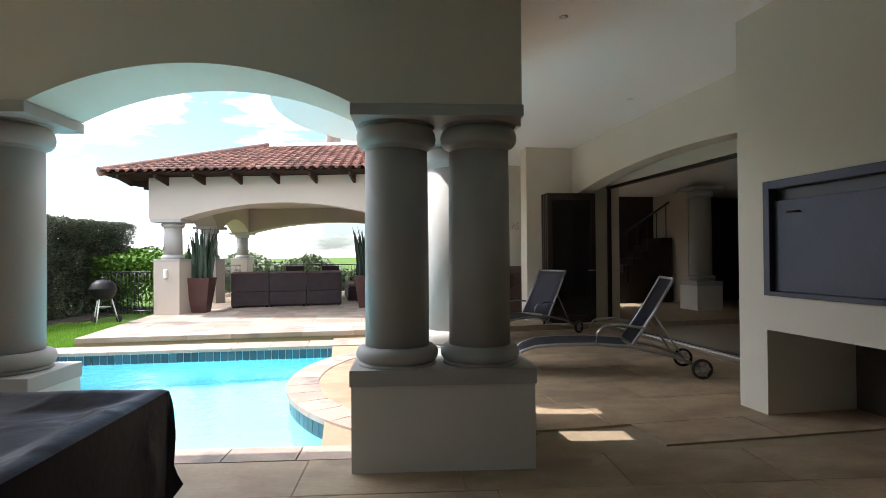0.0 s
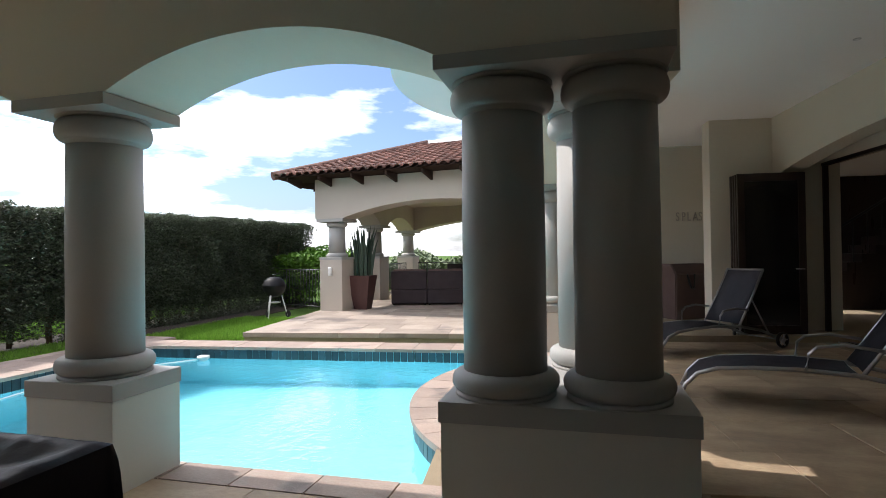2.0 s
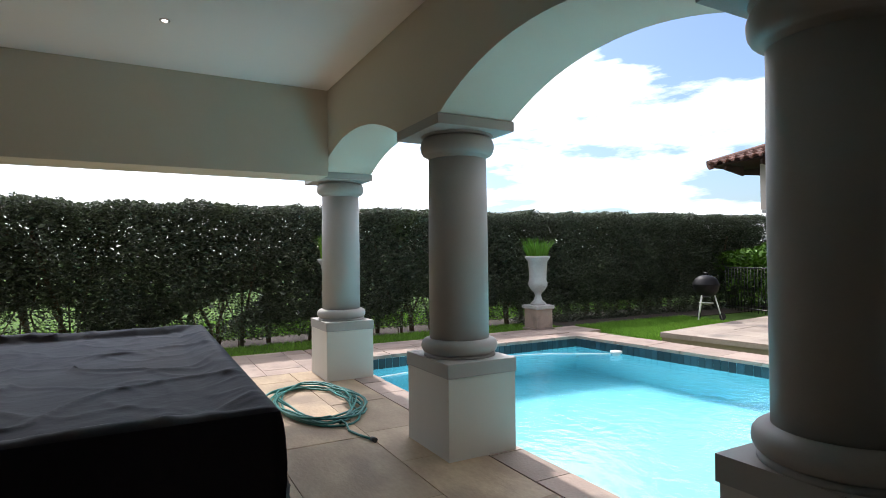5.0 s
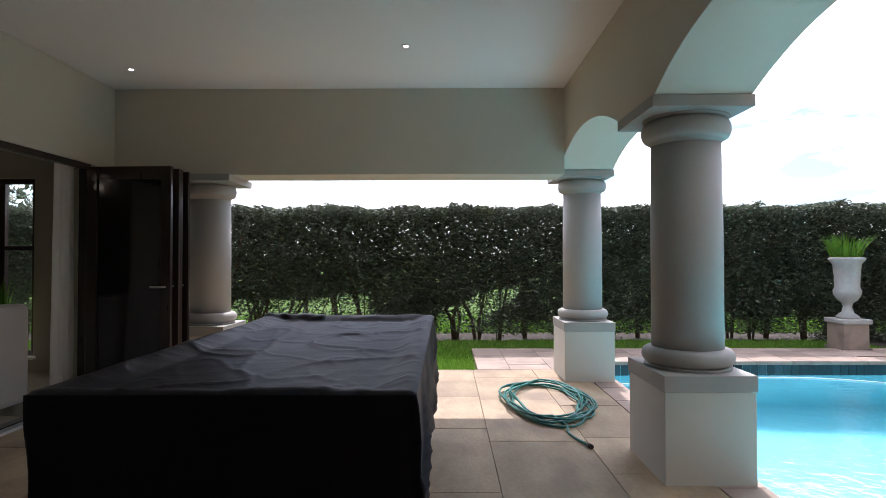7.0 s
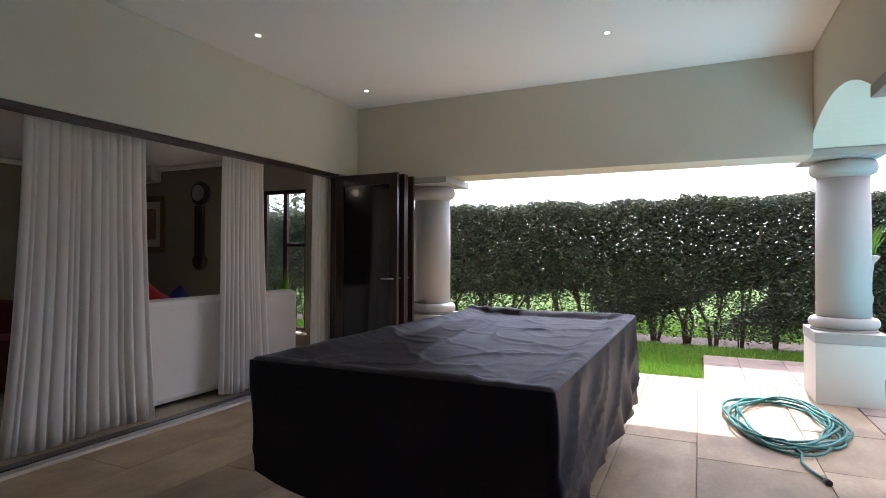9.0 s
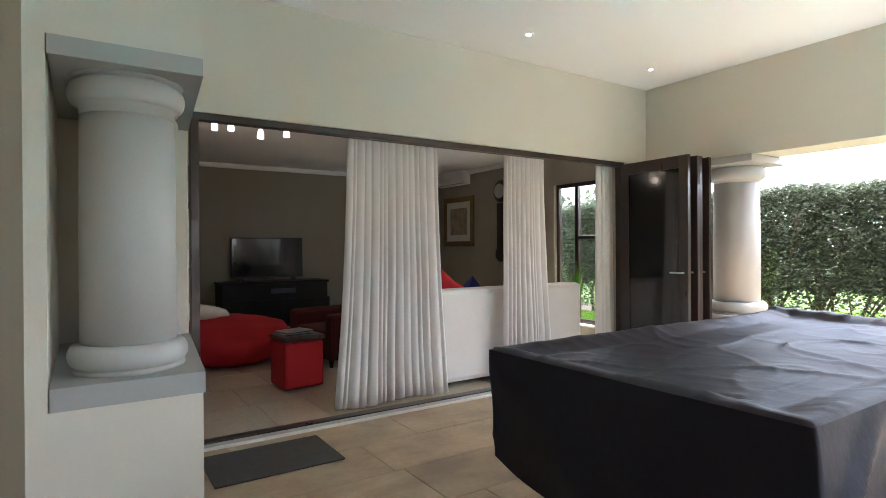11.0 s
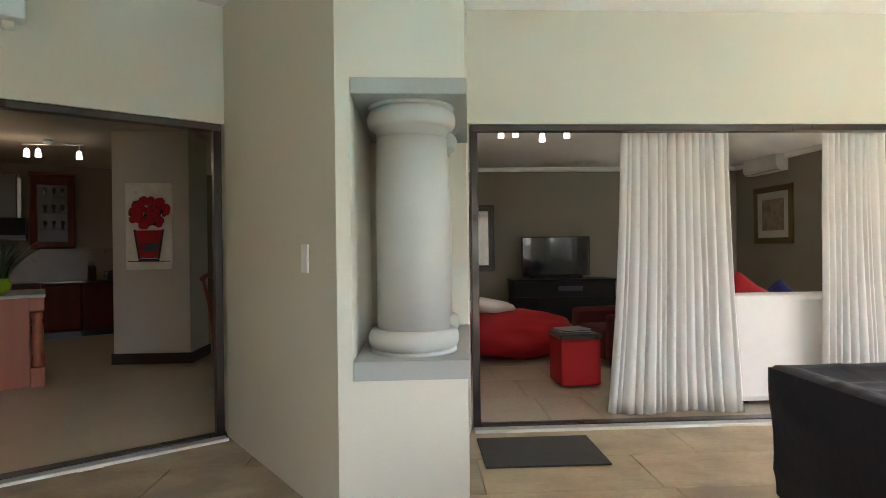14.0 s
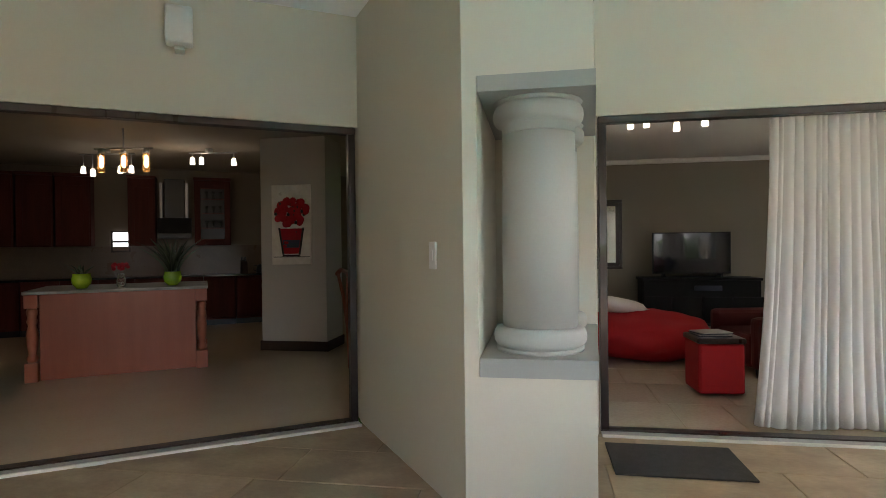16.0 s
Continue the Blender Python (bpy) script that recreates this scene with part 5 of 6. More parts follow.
edge_stones([(-7.25, 8.30), (-0.60, 8.93)], -0.02, 0.56, -0.045, 0.0, COPING, coping, 0.55)
bm = bmesh.new()
step = radians(8.0)
arc_in = [(2.33 * math.cos(step * (0.02 + 0.96 * k / 4)), 2.33 * math.sin(step * (0.02 + 0.96 * k / 4))) for k in range(5)]
arc_out = [(2.66 * math.cos(step * (0.01 + 0.98 * k / 4)), 2.66 * math.sin(step * (0.01 + 0.98 * k / 4))) for k in range(5)]
wedge = mesh("coping_stone", prism(bm, arc_in + arc_out[::-1], -0.045, 0.004), COPING)
for k in range(17):
    ob = new("coping_stone", wedge)
    ob.parent = coping
    ob.matrix_world = pose(0.63, 6.6, 0, 0, 0, 110 + 8 * k)
setting("floor_round", prism(bmesh.new(), ring(0.63, 6.6, 2.34, 106, 246, 40) + [(0.3, 4.4), (0.3, 9.3)], -0.2, -0.004), STONE, "sandstone surface of the round poolside terrace", "floor")
tiles = thing("waterline_tiles", "band of dark blue waterline tiles round the pool", "tiles", kind="structure")
edge_stones(W_EDGE, -0.012, 0.004, -0.24, -0.048, POOLTILE, tiles, 0.105, "pool_tile", 0.008)
edge_stones(N_EDGE, -0.012, 0.004, -0.24, -0.048, POOLTILE, tiles, 0.105, "pool_tile", 0.008)
edge_stones(ARC[::-1], -0.004, 0.012, -0.24, -0.048, POOLTILE, tiles, 0.105, "pool_tile", 0.008)
edge_stones(S_EDGE, -0.004, 0.012, -0.24, -0.048, POOLTILE, tiles, 0.105, "pool_tile", 0.008)

# floating line and chlorine float, with the cleaner's hose
line = thing("pool_hose", "white floating pool cleaner hose", "hose")
part("hose", tube(bmesh.new(), [(-6.35 - 0.45 * math.sin(math.pi * (i / 24) ** 1.4 * 0.95) + 0.38 * (i / 24) ** 3, 4.4 + 3.8 * i / 24, -0.165) for i in range(25)], 0.010, 6), WHITE, line)
fl = thing("chlorine_float", "small white floating chlorine dispenser", "float", pose(-5.95, 8.22, -0.16))
part("cup", lathe(bmesh.new(), [(0.05, -0.08), (0.06, 0.0), (0.09, 0.02), (0.09, 0.05), (0.03, 0.06)], 16), WHITE, fl)

# garden path and lawn
path = setting("pavement", B(-8.0, -6.4, 2.75, 3.97, -0.2, -0.025), GROUT, "mortar bed of the garden path", "pavement")
path2 = setting("pavement_side", B(-8.0, -7.26, 3.97, 9.2, -0.2, -0.03), GROUT, "mortar bed of the path along the pool", "pavement")
setting("soil_bed", B(-10.2, -8.02, -8, 16.5, -0.2, -0.045), SOIL, "dark soil under the hedge", "ground")
setting("deck", nor(B(-5.04, 8.0, 4.99, 16.5, -0.2, 0.096)), GROUT, "mortar bed of the poolside deck", "pavement")
deck = bpy.data.objects["deck"]


LAWN = material("lawn_blade", (0.20, 0.38, 0.055), 0.6, specular=0.15, tint=(0.15, 0.33, 0.04), scale=2, grain=30, bump=0.0, island=0.3)
let_through(LAWN, 0.35)


def grass_patch(name, x0, x1, y0, y1, count, seed, z=-0.14, h=0.09):
    rnd = random.Random(seed)
    verts, faces = [], []
    for _ in range(count):
        x, y = rnd.uniform(x0, x1), rnd.uniform(y0, y1)
        a, hh = rnd.uniform(0, 6.28), h * rnd.uniform(0.5, 1.2)
        i = len(verts)
        w = 0.006
        verts += [(x - w * math.cos(a), y - w * math.sin(a), z), (x + w * math.cos(a), y + w * math.sin(a), z), (x + rnd.uniform(-0.04, 0.04), y + rnd.uniform(-0.04, 0.04), z + hh)]
        faces.append((i, i + 1, i + 2))
    me = bpy.data.meshes.new(name)
    me.from_pydata(verts, [], faces)
    me.materials.append(LAWN)
    return tagged(new(name, me), "bright green lawn grass blades", "grass", kind="stuff")


grass_patch("lawn_grass", -8.0, -6.42, -2.0, 2.72, 30000, 1, -0.06, 0.08)
grass_patch("lawn_grass", -8.1, -6.1, 9.3, 12.4, 26000, 2, -0.06, 0.08)
grass_patch("lawn_grass", -12.5, -10.0, -6.0, 15.0, 60000, 3, -0.06, 0.16)
grass_patch("lawn_grass", -9.0, -8.02, -6.0, 9.0, 40000, 5, -0.05, 0.06)


# urns with grass
def urn(x, y, z, seed):
    th = thing("garden_urn", "weathered white stone urn with grassy plants on a square pedestal", "urn", pose(x, y, z) @ Matrix.Diagonal((0.88, 0.88, 1, 1)), "garden urns")
    part("pedestal", B(-0.21, 0.21, -0.21, 0.21, 0.05, 0.40, 0.01), COPING, th)
    part("pedestal_foot", B(-0.24, 0.24, -0.24, 0.24, 0.0, 0.05, 0.008), COPING, th)
    part("pedestal_cap", B(-0.245, 0.245, -0.245, 0.245, 0.40, 0.47, 0.015), CEMENT, th)
    bm = lathe(bmesh.new(), [(0.16, 0.47), (0.17, 0.50), (0.09, 0.56), (0.065, 0.64), (0.08, 0.70), (0.14, 0.74), (0.195, 0.82), (0.205, 0.88), (0.175, 0.93), (0.18, 1.10), (0.20, 1.28), (0.26, 1.34), (0.27, 1.37), (0.23, 1.38), (0.19, 1.30)], 28)
    for v in bm.verts:
        if 0.93 < v.co.z < 1.3:
            a = math.atan2(v.co.y, v.co.x)
            v.co.xy *= 1 + 0.03 * math.cos(14 * a)
    part("bowl", bm, CEMENT, th)
    part("grass", blades(bmesh.new(), 130, 0.44, 0.7, seed, 0.024, 0.22, 1.3), LEAF_BRIGHT, th, "bright green strappy leaves")
    return th


urn(-8.02, 8.37, -0.03, 3)
urn(-7.85, 4.40, -0.03, 4)


# kettle barbecue
ket = thing("kettle_barbecue", "black kettle barbecue on three legs", "barbecue", FAR @ pose(-7.12, 12.2, 0) @ Matrix.Diagonal((0.84, 0.84, 1.02, 1)))
part("bowl", lathe(bmesh.new(), [(0.08, 0.46), (0.2, 0.50), (0.28, 0.60), (0.295, 0.68), (0.30, 0.69)], 28), ENAMEL, ket)
part("lid", lathe(bmesh.new(), [(0.31, 0.69), (0.30, 0.72), (0.25, 0.82), (0.15, 0.88), (0.02, 0.90)], 28), ENAMEL, ket)
part("lid_handle", tube(bmesh.new(), [(-0.06, 0, 0.88), (-0.05, 0, 0.94), (0.05, 0, 0.94), (0.06, 0, 0.88)], 0.012), BLACK, ket)
for i in range(3):
    a = 0.6 + i * 2.094
    part("leg", tube(bmesh.new(), [(0.18 * math.cos(a), 0.18 * math.sin(a), 0.52), (0.34 * math.cos(a), 0.34 * math.sin(a), 0.02)], 0.016), WHITE, ket)
for i in range(2):
    a = 0.6 + i * 2.094
    bm = lathe(bmesh.new(), [(0.07, -0.015), (0.075, 0), (0.07, 0.015)], 18)
    bmesh.ops.transform(bm, matrix=pose(0.35 * math.cos(a), 0.35 * math.sin(a), 0.075, 0, 90, math.degrees(a) + 90), verts=bm.verts)
    part("wheel", bm, BLACK, ket)
part("ash_tray", lathe(bmesh.new(), [(0.02, 0.3), (0.16, 0.33), (0.17, 0.345)], 20), METAL, ket)


# pavilion
def pav(bm):
    bmesh.ops.transform(bm, matrix=PAVILION, verts=bm.verts)
    return bm


PV_W, PV_D, PV_TOP = 6.4, 6.9, 3.28
house = thing("pavilion", "open plaster pavilion with a clay tile hip roof", "pavilion", PAVILION)
SIDE = pose(0.40, 0, 0, 0, 0, 11.0)            # the garden side runs out at an angle
part("wall", prism(bmesh.new(), arch_outline(0.02, PV_W, 2.29, PV_TOP, 2.29, 0.36, [(0.80, PV_W - 0.78)]), -0.33, 0.33, "y"), PAVWALL, house)
part("wall", prism(bmesh.new(), arch_outline(-1.35, PV_W, 2.29, PV_TOP, 2.29, 0.36, [(-0.65, PV_W - 0.78)]), 7.1, 7.72, "y"), PAVWALL, house)
part("wall", prism(bmesh.new(), arch_outline(0.40, 7.15, 2.29, PV_TOP - 0.004, 2.29, 0.36, [(0.44, 2.90), (3.60, 7.05)]), -0.31, 0.31, "x", SIDE), PAVWALL, house)
part("wall", prism(bmesh.new(), arch_outline(0.334, 7.096, 2.29, PV_TOP - 0.004, 2.29, 0.36, [(0.40, 2.95), (3.62, 7.0)]), PV_W - 0.73, PV_W - 0.004, "x"), PAVWALL, house)
part("ceiling", prism(bmesh.new(), [(0.05, -0.3), (PV_W - 0.05, -0.3), (PV_W - 0.05, 7.65), (-1.2, 7.65)], PV_TOP - 0.12, PV_TOP - 0.02), PAVWALL, house)


def pavilion_post(u, v):
    th = thing("pavilion_column", "short round column on a tall plaster plinth", "column", PAVILION @ pose(u, v, 0), "pavilion columns")
    part("plinth", B(-0.32, 0.32, -0.30, 0.30, -0.05, 1.27, 0.006), PAVWALL, th)
    part("plinth_cap", B(-0.33, 0.33, -0.31, 0.31, 1.27, 1.33, 0.006), TRIM, th)
    part("base_ring", lathe(bmesh.new(), [(0.26, 1.33), (0.275, 1.37), (0.25, 1.42), (0.22, 1.44)], 24), TRIM, th)
    part("shaft", lathe(bmesh.new(), [(0.215, 1.44), (0.205, 2.08)], 24), TRIM, th)
    part("capital", lathe(bmesh.new(), [(0.205, 2.08), (0.25, 2.11), (0.27, 2.16), (0.25, 2.21)], 24), TRIM, th)
    part("abacus", B(-0.38, 0.38, -0.345, 0.345, 2.21, 2.288, 0.005), TRIM, th)


for u, v in [(0.44, 0)] + [tuple((SIDE @ Vector((0, d, 0)))[:2]) for d in (3.25, 7.45)] + [(PV_W - 0.4, 0), (PV_W - 0.4, 3.28), (PV_W - 0.4, 7.4)]:
    pavilion_post(u, v)
sensor = thing("wall_light", "small white outdoor wall light on the plinth", "light", PAVILION @ pose(0.44, -0.305, 0.98))
part("lamp", B(-0.045, 0.045, -0.07, 0, -0.11, 0.11, 0.02), WHITE, sensor)

# hip roof: deck, rows of barrel tiles, rafters
roof = thing("pavilion_roof", "weathered terracotta barrel tile hip roof", "roof", PAVILION, kind="structure")
E0, RZ = 3.30, 4.66
CORN = [(-0.80, -0.92), (PV_W + 0.85, -0.95), (PV_W + 0.85, 8.3), (-2.3, 8.3)]
RIDGE = [(1.5, 3.4), (PV_W - 1.5, 3.4)]
bm = bmesh.new()
c = [bm.verts.new((x, y, E0)) for x, y in CORN]
r = [bm.verts.new((x, y, RZ)) for x, y in RIDGE]
for f in ((c[0], c[1], r[1], r[0]), (c[1], c[2], r[1]), (c[2], c[3], r[0], r[1]), (c[3], c[0], r[0]), (c[3], c[2], c[1], c[0])):
    bm.faces.new(f)
part("roof_deck", bm, TIMBER, roof)


def barrel():
    bm = bmesh.new()
    n = 6
    rows = []
    for y, rad, lift in ((0.0, 0.105, 0.03), (0.40, 0.085, 0.0)):
        rows.append([bm.verts.new((rad * math.cos(math.pi * k / n), y, lift + rad * 0.75 * math.sin(math.pi * k / n))) for k in range(n + 1)])
    for k in range(n):
        bm.faces.new((rows[0][k], rows[0][k + 1], rows[1][k + 1], rows[1][k])).smooth = True
    low = [bm.verts.new((v.co.x * 0.8, v.co.y, v.co.z * 0.75)) for v in rows[0]]
    for k in range(n):
        bm.faces.new((rows[0][k], low[k], low[k + 1], rows[0][k + 1]))
    return mesh("roof_tile", bm, ROOFTILE)


TILE = barrel()


def slope(a, b, ra, rb, col=0.22, row=0.34):
    """Barrel tiles in rows from the eave a-b up to the ridge ra-rb."""
    a, b, ra, rb = (Vector(p) for p in (a, b, ra, rb))
    along = (b - a).normalized()
    up = ((ra - a) - along * (ra - a).dot(along))
    h = up.length
    up = up / h
    nrm = along.cross(up).normalized()
    L = (b - a).length
    sa, sb = (ra - a).dot(along), (rb - a).dot(along)
    for j in range(int(h / row)):
        s = (j * row + 0.1) / h
        lo, hi = sa * s, L + (sb - L) * s
        x = lo + col / 2
        while x < hi - col / 3:
            p = a + along * x + up * (j * row - 0.06) + nrm * 0.02
            ob = new("roof_tile", TILE)
            ob.parent = roof
            m = Matrix((along, up, nrm)).transposed().to_4x4()
            ob.matrix_world = PAVILION @ Matrix.Translation(p) @ m
            x += col


slope((CORN[0][0], CORN[0][1], E0), (CORN[1][0], CORN[1][1], E0), (*RIDGE[0], RZ), (*RIDGE[1], RZ))
slope((CORN[3][0], CORN[3][1], E0), (CORN[0][0], CORN[0][1], E0), (*RIDGE[0], RZ), (*RIDGE[0], RZ))
for p, q in (((*CORN[0], E0 + 0.05), (*RIDGE[0], RZ + 0.08)), ((*CORN[1], E0 + 0.05), (*RIDGE[1], RZ + 0.08)), ):
    part("ridge_tiles", tube(bmesh.new(), [p, q], 0.11, 10), ROOFTILE, roof)
part("ridge_flashing", tube(bmesh.new(), [(*RIDGE[0], RZ + 0.07), (*RIDGE[1], RZ + 0.07)], 0.10, 10), WHITE, roof, "white mortar ridge capping")
for i in range(9):
    u = -0.4 + i * (PV_W + 0.8) / 8
    part("rafter", prism(bmesh.new(), [(-0.88, 3.20), (-0.88, 3.28), (-0.33, 3.28), (-0.33, 3.08)], u - 0.028, u + 0.028, "x"), TIMBER, roof)
for i in range(8):
    part("rafter", prism(bmesh.new(), [(-1.08, 3.16), (-1.08, 3.27), (-0.31, 3.27), (-0.31, 3.04)], 0.25 + 0.9 * i - 0.035, 0.25 + 0.9 * i + 0.035, "y", SIDE), TIMBER, roof)
chim = thing("chimney", "slim plastered round chimney flue on the pavilion roof", "chimney", FAR @ pose(-3.0, 17.2, 0))
part("flue", lathe(bmesh.new(), [(0.22, 4.4), (0.21, 5.5), (0.2, 6.2)], 20), COPING, chim)

# railings round the terrace
def railing(p, q, z=0.0):
    p, q = Vector((*p, z)), Vector((*q, z))
    th = thing("railing", "black iron railing with upright bars", "railing", Matrix.Translation(p), "garden railings")
    d = q - p
    k = int(d.length / 0.11)
    for h in (0.08, 0.98):
        part("rail", tube(bmesh.new(), [(0, 0, h), tuple(d + Vector((0, 0, h)))], 0.014, 6), BLACK, th)
    me = mesh("bar", tube(bmesh.new(), [(0, 0, 0), (0, 0, 1.0)], 0.008, 5), BLACK)
    for i in range(k + 1):
        ob = new("bar", me)
        ob.parent = th
        ob.location = d * (i / k)


railing((-8.1, 14.0), (-6.2, 13.2), 0.05)
w = [PAVILION @ Vector(p) for p in [Vector(q) for q in (SIDE @ Vector((0, 0.4, 0)), SIDE @ Vector((0, 7.1, 0)), (-0.8, 7.5, 0), (PV_W - 0.5, 7.5, 0))]]
railing(w[0][:2], w[1][:2], 0.11)
railing(w[2][:2], w[3][:2], 0.11)


# potted snake plants
def big_pot(x, y, seed):
    th = thing("potted_snake_plant", "tall snake plant in a tapered brown pot", "plant", FAR @ pose(x, y, 0), "pavilion pots")
    bm = bmesh.new()
    a = [bm.verts.new((sx * 0.17, sy * 0.17, 0)) for sx, sy in ((-1, -1), (1, -1), (1, 1), (-1, 1))]
    b = [bm.verts.new((sx * 0.29, sy * 0.29, 0.86)) for sx, sy in ((-1, -1), (1, -1), (1, 1), (-1, 1))]
    e = [bm.verts.new((sx * 0.255, sy * 0.255, 0.86)) for sx, sy in ((-1, -1), (1, -1), (1, 1), (-1, 1))]
    f = [bm.verts.new((sx * 0.25, sy * 0.25, 0.78)) for sx, sy in ((-1, -1), (1, -1), (1, 1), (-1, 1))]
    bm.faces.new(a), bm.faces.new(f)
    for i in range(4):
        j = (i + 1) % 4
        bm.faces.new((a[i], a[j], b[j], b[i])), bm.faces.new((b[i], b[j], e[j], e[i])), bm.faces.new((e[i], e[j], f[j], f[i]))
    part("pot", bm, POT, th)
    part("leaves", blades(bmesh.new(), 56, 1.4, 0.2, seed, 0.10, 0.24, 0.78), SPIKE, th)
    return th


big_pot(-5.9, 14.35, 21)
big_pot(-1.88, 15.2, 22)


# outdoor sofa and chairs
def wicker_sofa(m, w, name="outdoor_sofa"):
    th = thing(name, "dark wicker outdoor sofa with brown cushions", "sofa", m)
    n = max(1, round(w / 0.95))
    for i in range(n):
        part("module", B(i * w / n + 0.006, (i + 1) * w / n - 0.006, 0, 0.9, 0.04, 0.42, 0.02), WICKER, th)
        part("back", B(i * w / n + 0.006, (i + 1) * w / n - 0.006, 0, 0.14, 0.422, 0.92, 0.02), WICKER, th)
        part("seat_cushion", B(i * w / n + 0.02, (i + 1) * w / n - 0.02, 0.15, 0.88, 0.422, 0.55, 0.04), CUSHION, th)
        part("back_cushion", B(i * w / n + 0.02, (i + 1) * w / n - 0.02, 0.15, 0.32, 0.56, 0.97, 0.05), CUSHION, th)
        for x in (i * w / n + 0.06, (i + 1) * w / n - 0.06):
            part("foot", lathe(bmesh.new(), [(0.025, 0), (0.025, 0.04)], 8, (x, 0.06)), BLACK, th)
    return th


wicker_sofa(FAR @ pose(-5.5, 15.35, 0, 0, 0, 13), 2.95)
wicker_sofa(FAR @ pose(-1.7, 17.4, 0, 0, 0, 100), 1.9)
tb = thing("coffee_table", "low dark wicker coffee table", "table", FAR @ pose(-3.9, 17.6, 0, 0, 0, 13))
part("top", B(-0.6, 0.6, -0.35, 0.35, 0.38, 0.42, 0.01), WICKER, tb)
for x in (-0.54, 0.54):
    for y in (-0.29, 0.29):
        part("leg", B(x - 0.03, x + 0.03, y - 0.03, y + 0.03, 0, 0.38, 0.004), WICKER, tb)
for i, (x, y, a) in enumerate(((-4.6, 19.2, 190), (-3.5, 19.6, 180), (-2.4, 19.5, 165))):
    ch = thing("outdoor_chair", "dark wicker outdoor armchair", "chair", FAR @ pose(x, y, 0, 0, 0, a), "pavilion chairs")
    part("seat", B(-0.3, 0.3, -0.3, 0.3, 0.38, 0.45, 0.02), WICKER, ch)
    part("backrest", B(-0.3, 0.3, -0.34, -0.28, 0.452, 1.05, 0.02), WICKER, ch)
    for sx in (-0.27, 0.27):
        part("arm", B(sx - 0.03, sx + 0.03, -0.28, 0.3, 0.62, 0.66, 0.01), WICKER, ch)
        for sy in (-0.26, 0.26):
            part("leg", B(sx - 0.025, sx + 0.025, sy - 0.025, sy + 0.025, 0, 0.62 if sy > 0 else 0.38, 0.004), WICKER, ch)


# far bushes
def bush(name, label, x0, x1, y0, y1, z0, z1, count, seed, mat, s=(0.08, 0.18)):
    rnd = random.Random(seed)
    verts, faces = [], []
    for _ in range(count):
        x, y = rnd.uniform(x0, x1), rnd.uniform(y0, y1)
        h = z0 + (z1 - z0) * (0.78 + 0.45 * noise.noise(Vector((x * 0.45, y * 0.2, seed))))
        z = h - abs(rnd.gauss(0, 0.35 * (h - z0)))
        if z < z0:
            continue
        c = Vector((x, y, z))
        d = Vector((rnd.uniform(-1, 1), rnd.uniform(-1, 1), rnd.uniform(-0.8, 0.8))).normalized()
        w2 = d.cross(Vector((rnd.uniform(-1, 1), rnd.uniform(-1, 1), 1))).normalized()
        k = rnd.uniform(*s)
        i = len(verts)
        verts += [tuple(c - d * k), tuple(c + w2 * k * 0.45), tuple(c + d * k), tuple(c - w2 * k * 0.45)]
        faces.append((i, i + 1, i + 2, i + 3))
    th = thing(name, label, "bushes")
    me = bpy.data.meshes.new("foliage")
    me.from_pydata(verts, [], faces)
    me.materials.append(mat)
    ob = new("foliage", me)
    ob.parent = th
    tagged(ob, kind="stuff")
    return th


SAGE = material("grey_green_leaf", (0.20, 0.25, 0.14), 0.6, tint=(0.13, 0.18, 0.09), scale=1, grain=10, bump=0.0)
bush("bushes", "loose green bushes beyond the railing", -10.5, 4.0, 23.0, 26.0, -0.5, 1.55, 22000, 1, SAGE)
bush("bushes", "bright green shrubs beside the railing", -9.8, -7.0, 14.8, 17.0, -0.1, 1.8, 9000, 2, LEAF_BRIGHT, (0.05, 0.1))
bush("bushes", "low green plants under the hedge", -9.9, -9.4, -5.5, 14.5, -0.1, 0.6, 2200, 3, LEAF_BRIGHT, (0.03, 0.06))
bush("bushes", "green garden shrubs outside the living room window", -12.0, -9.0, -12.0, -6.2, -0.1, 3.2, 9000, 4, LEAF, (0.06, 0.14))


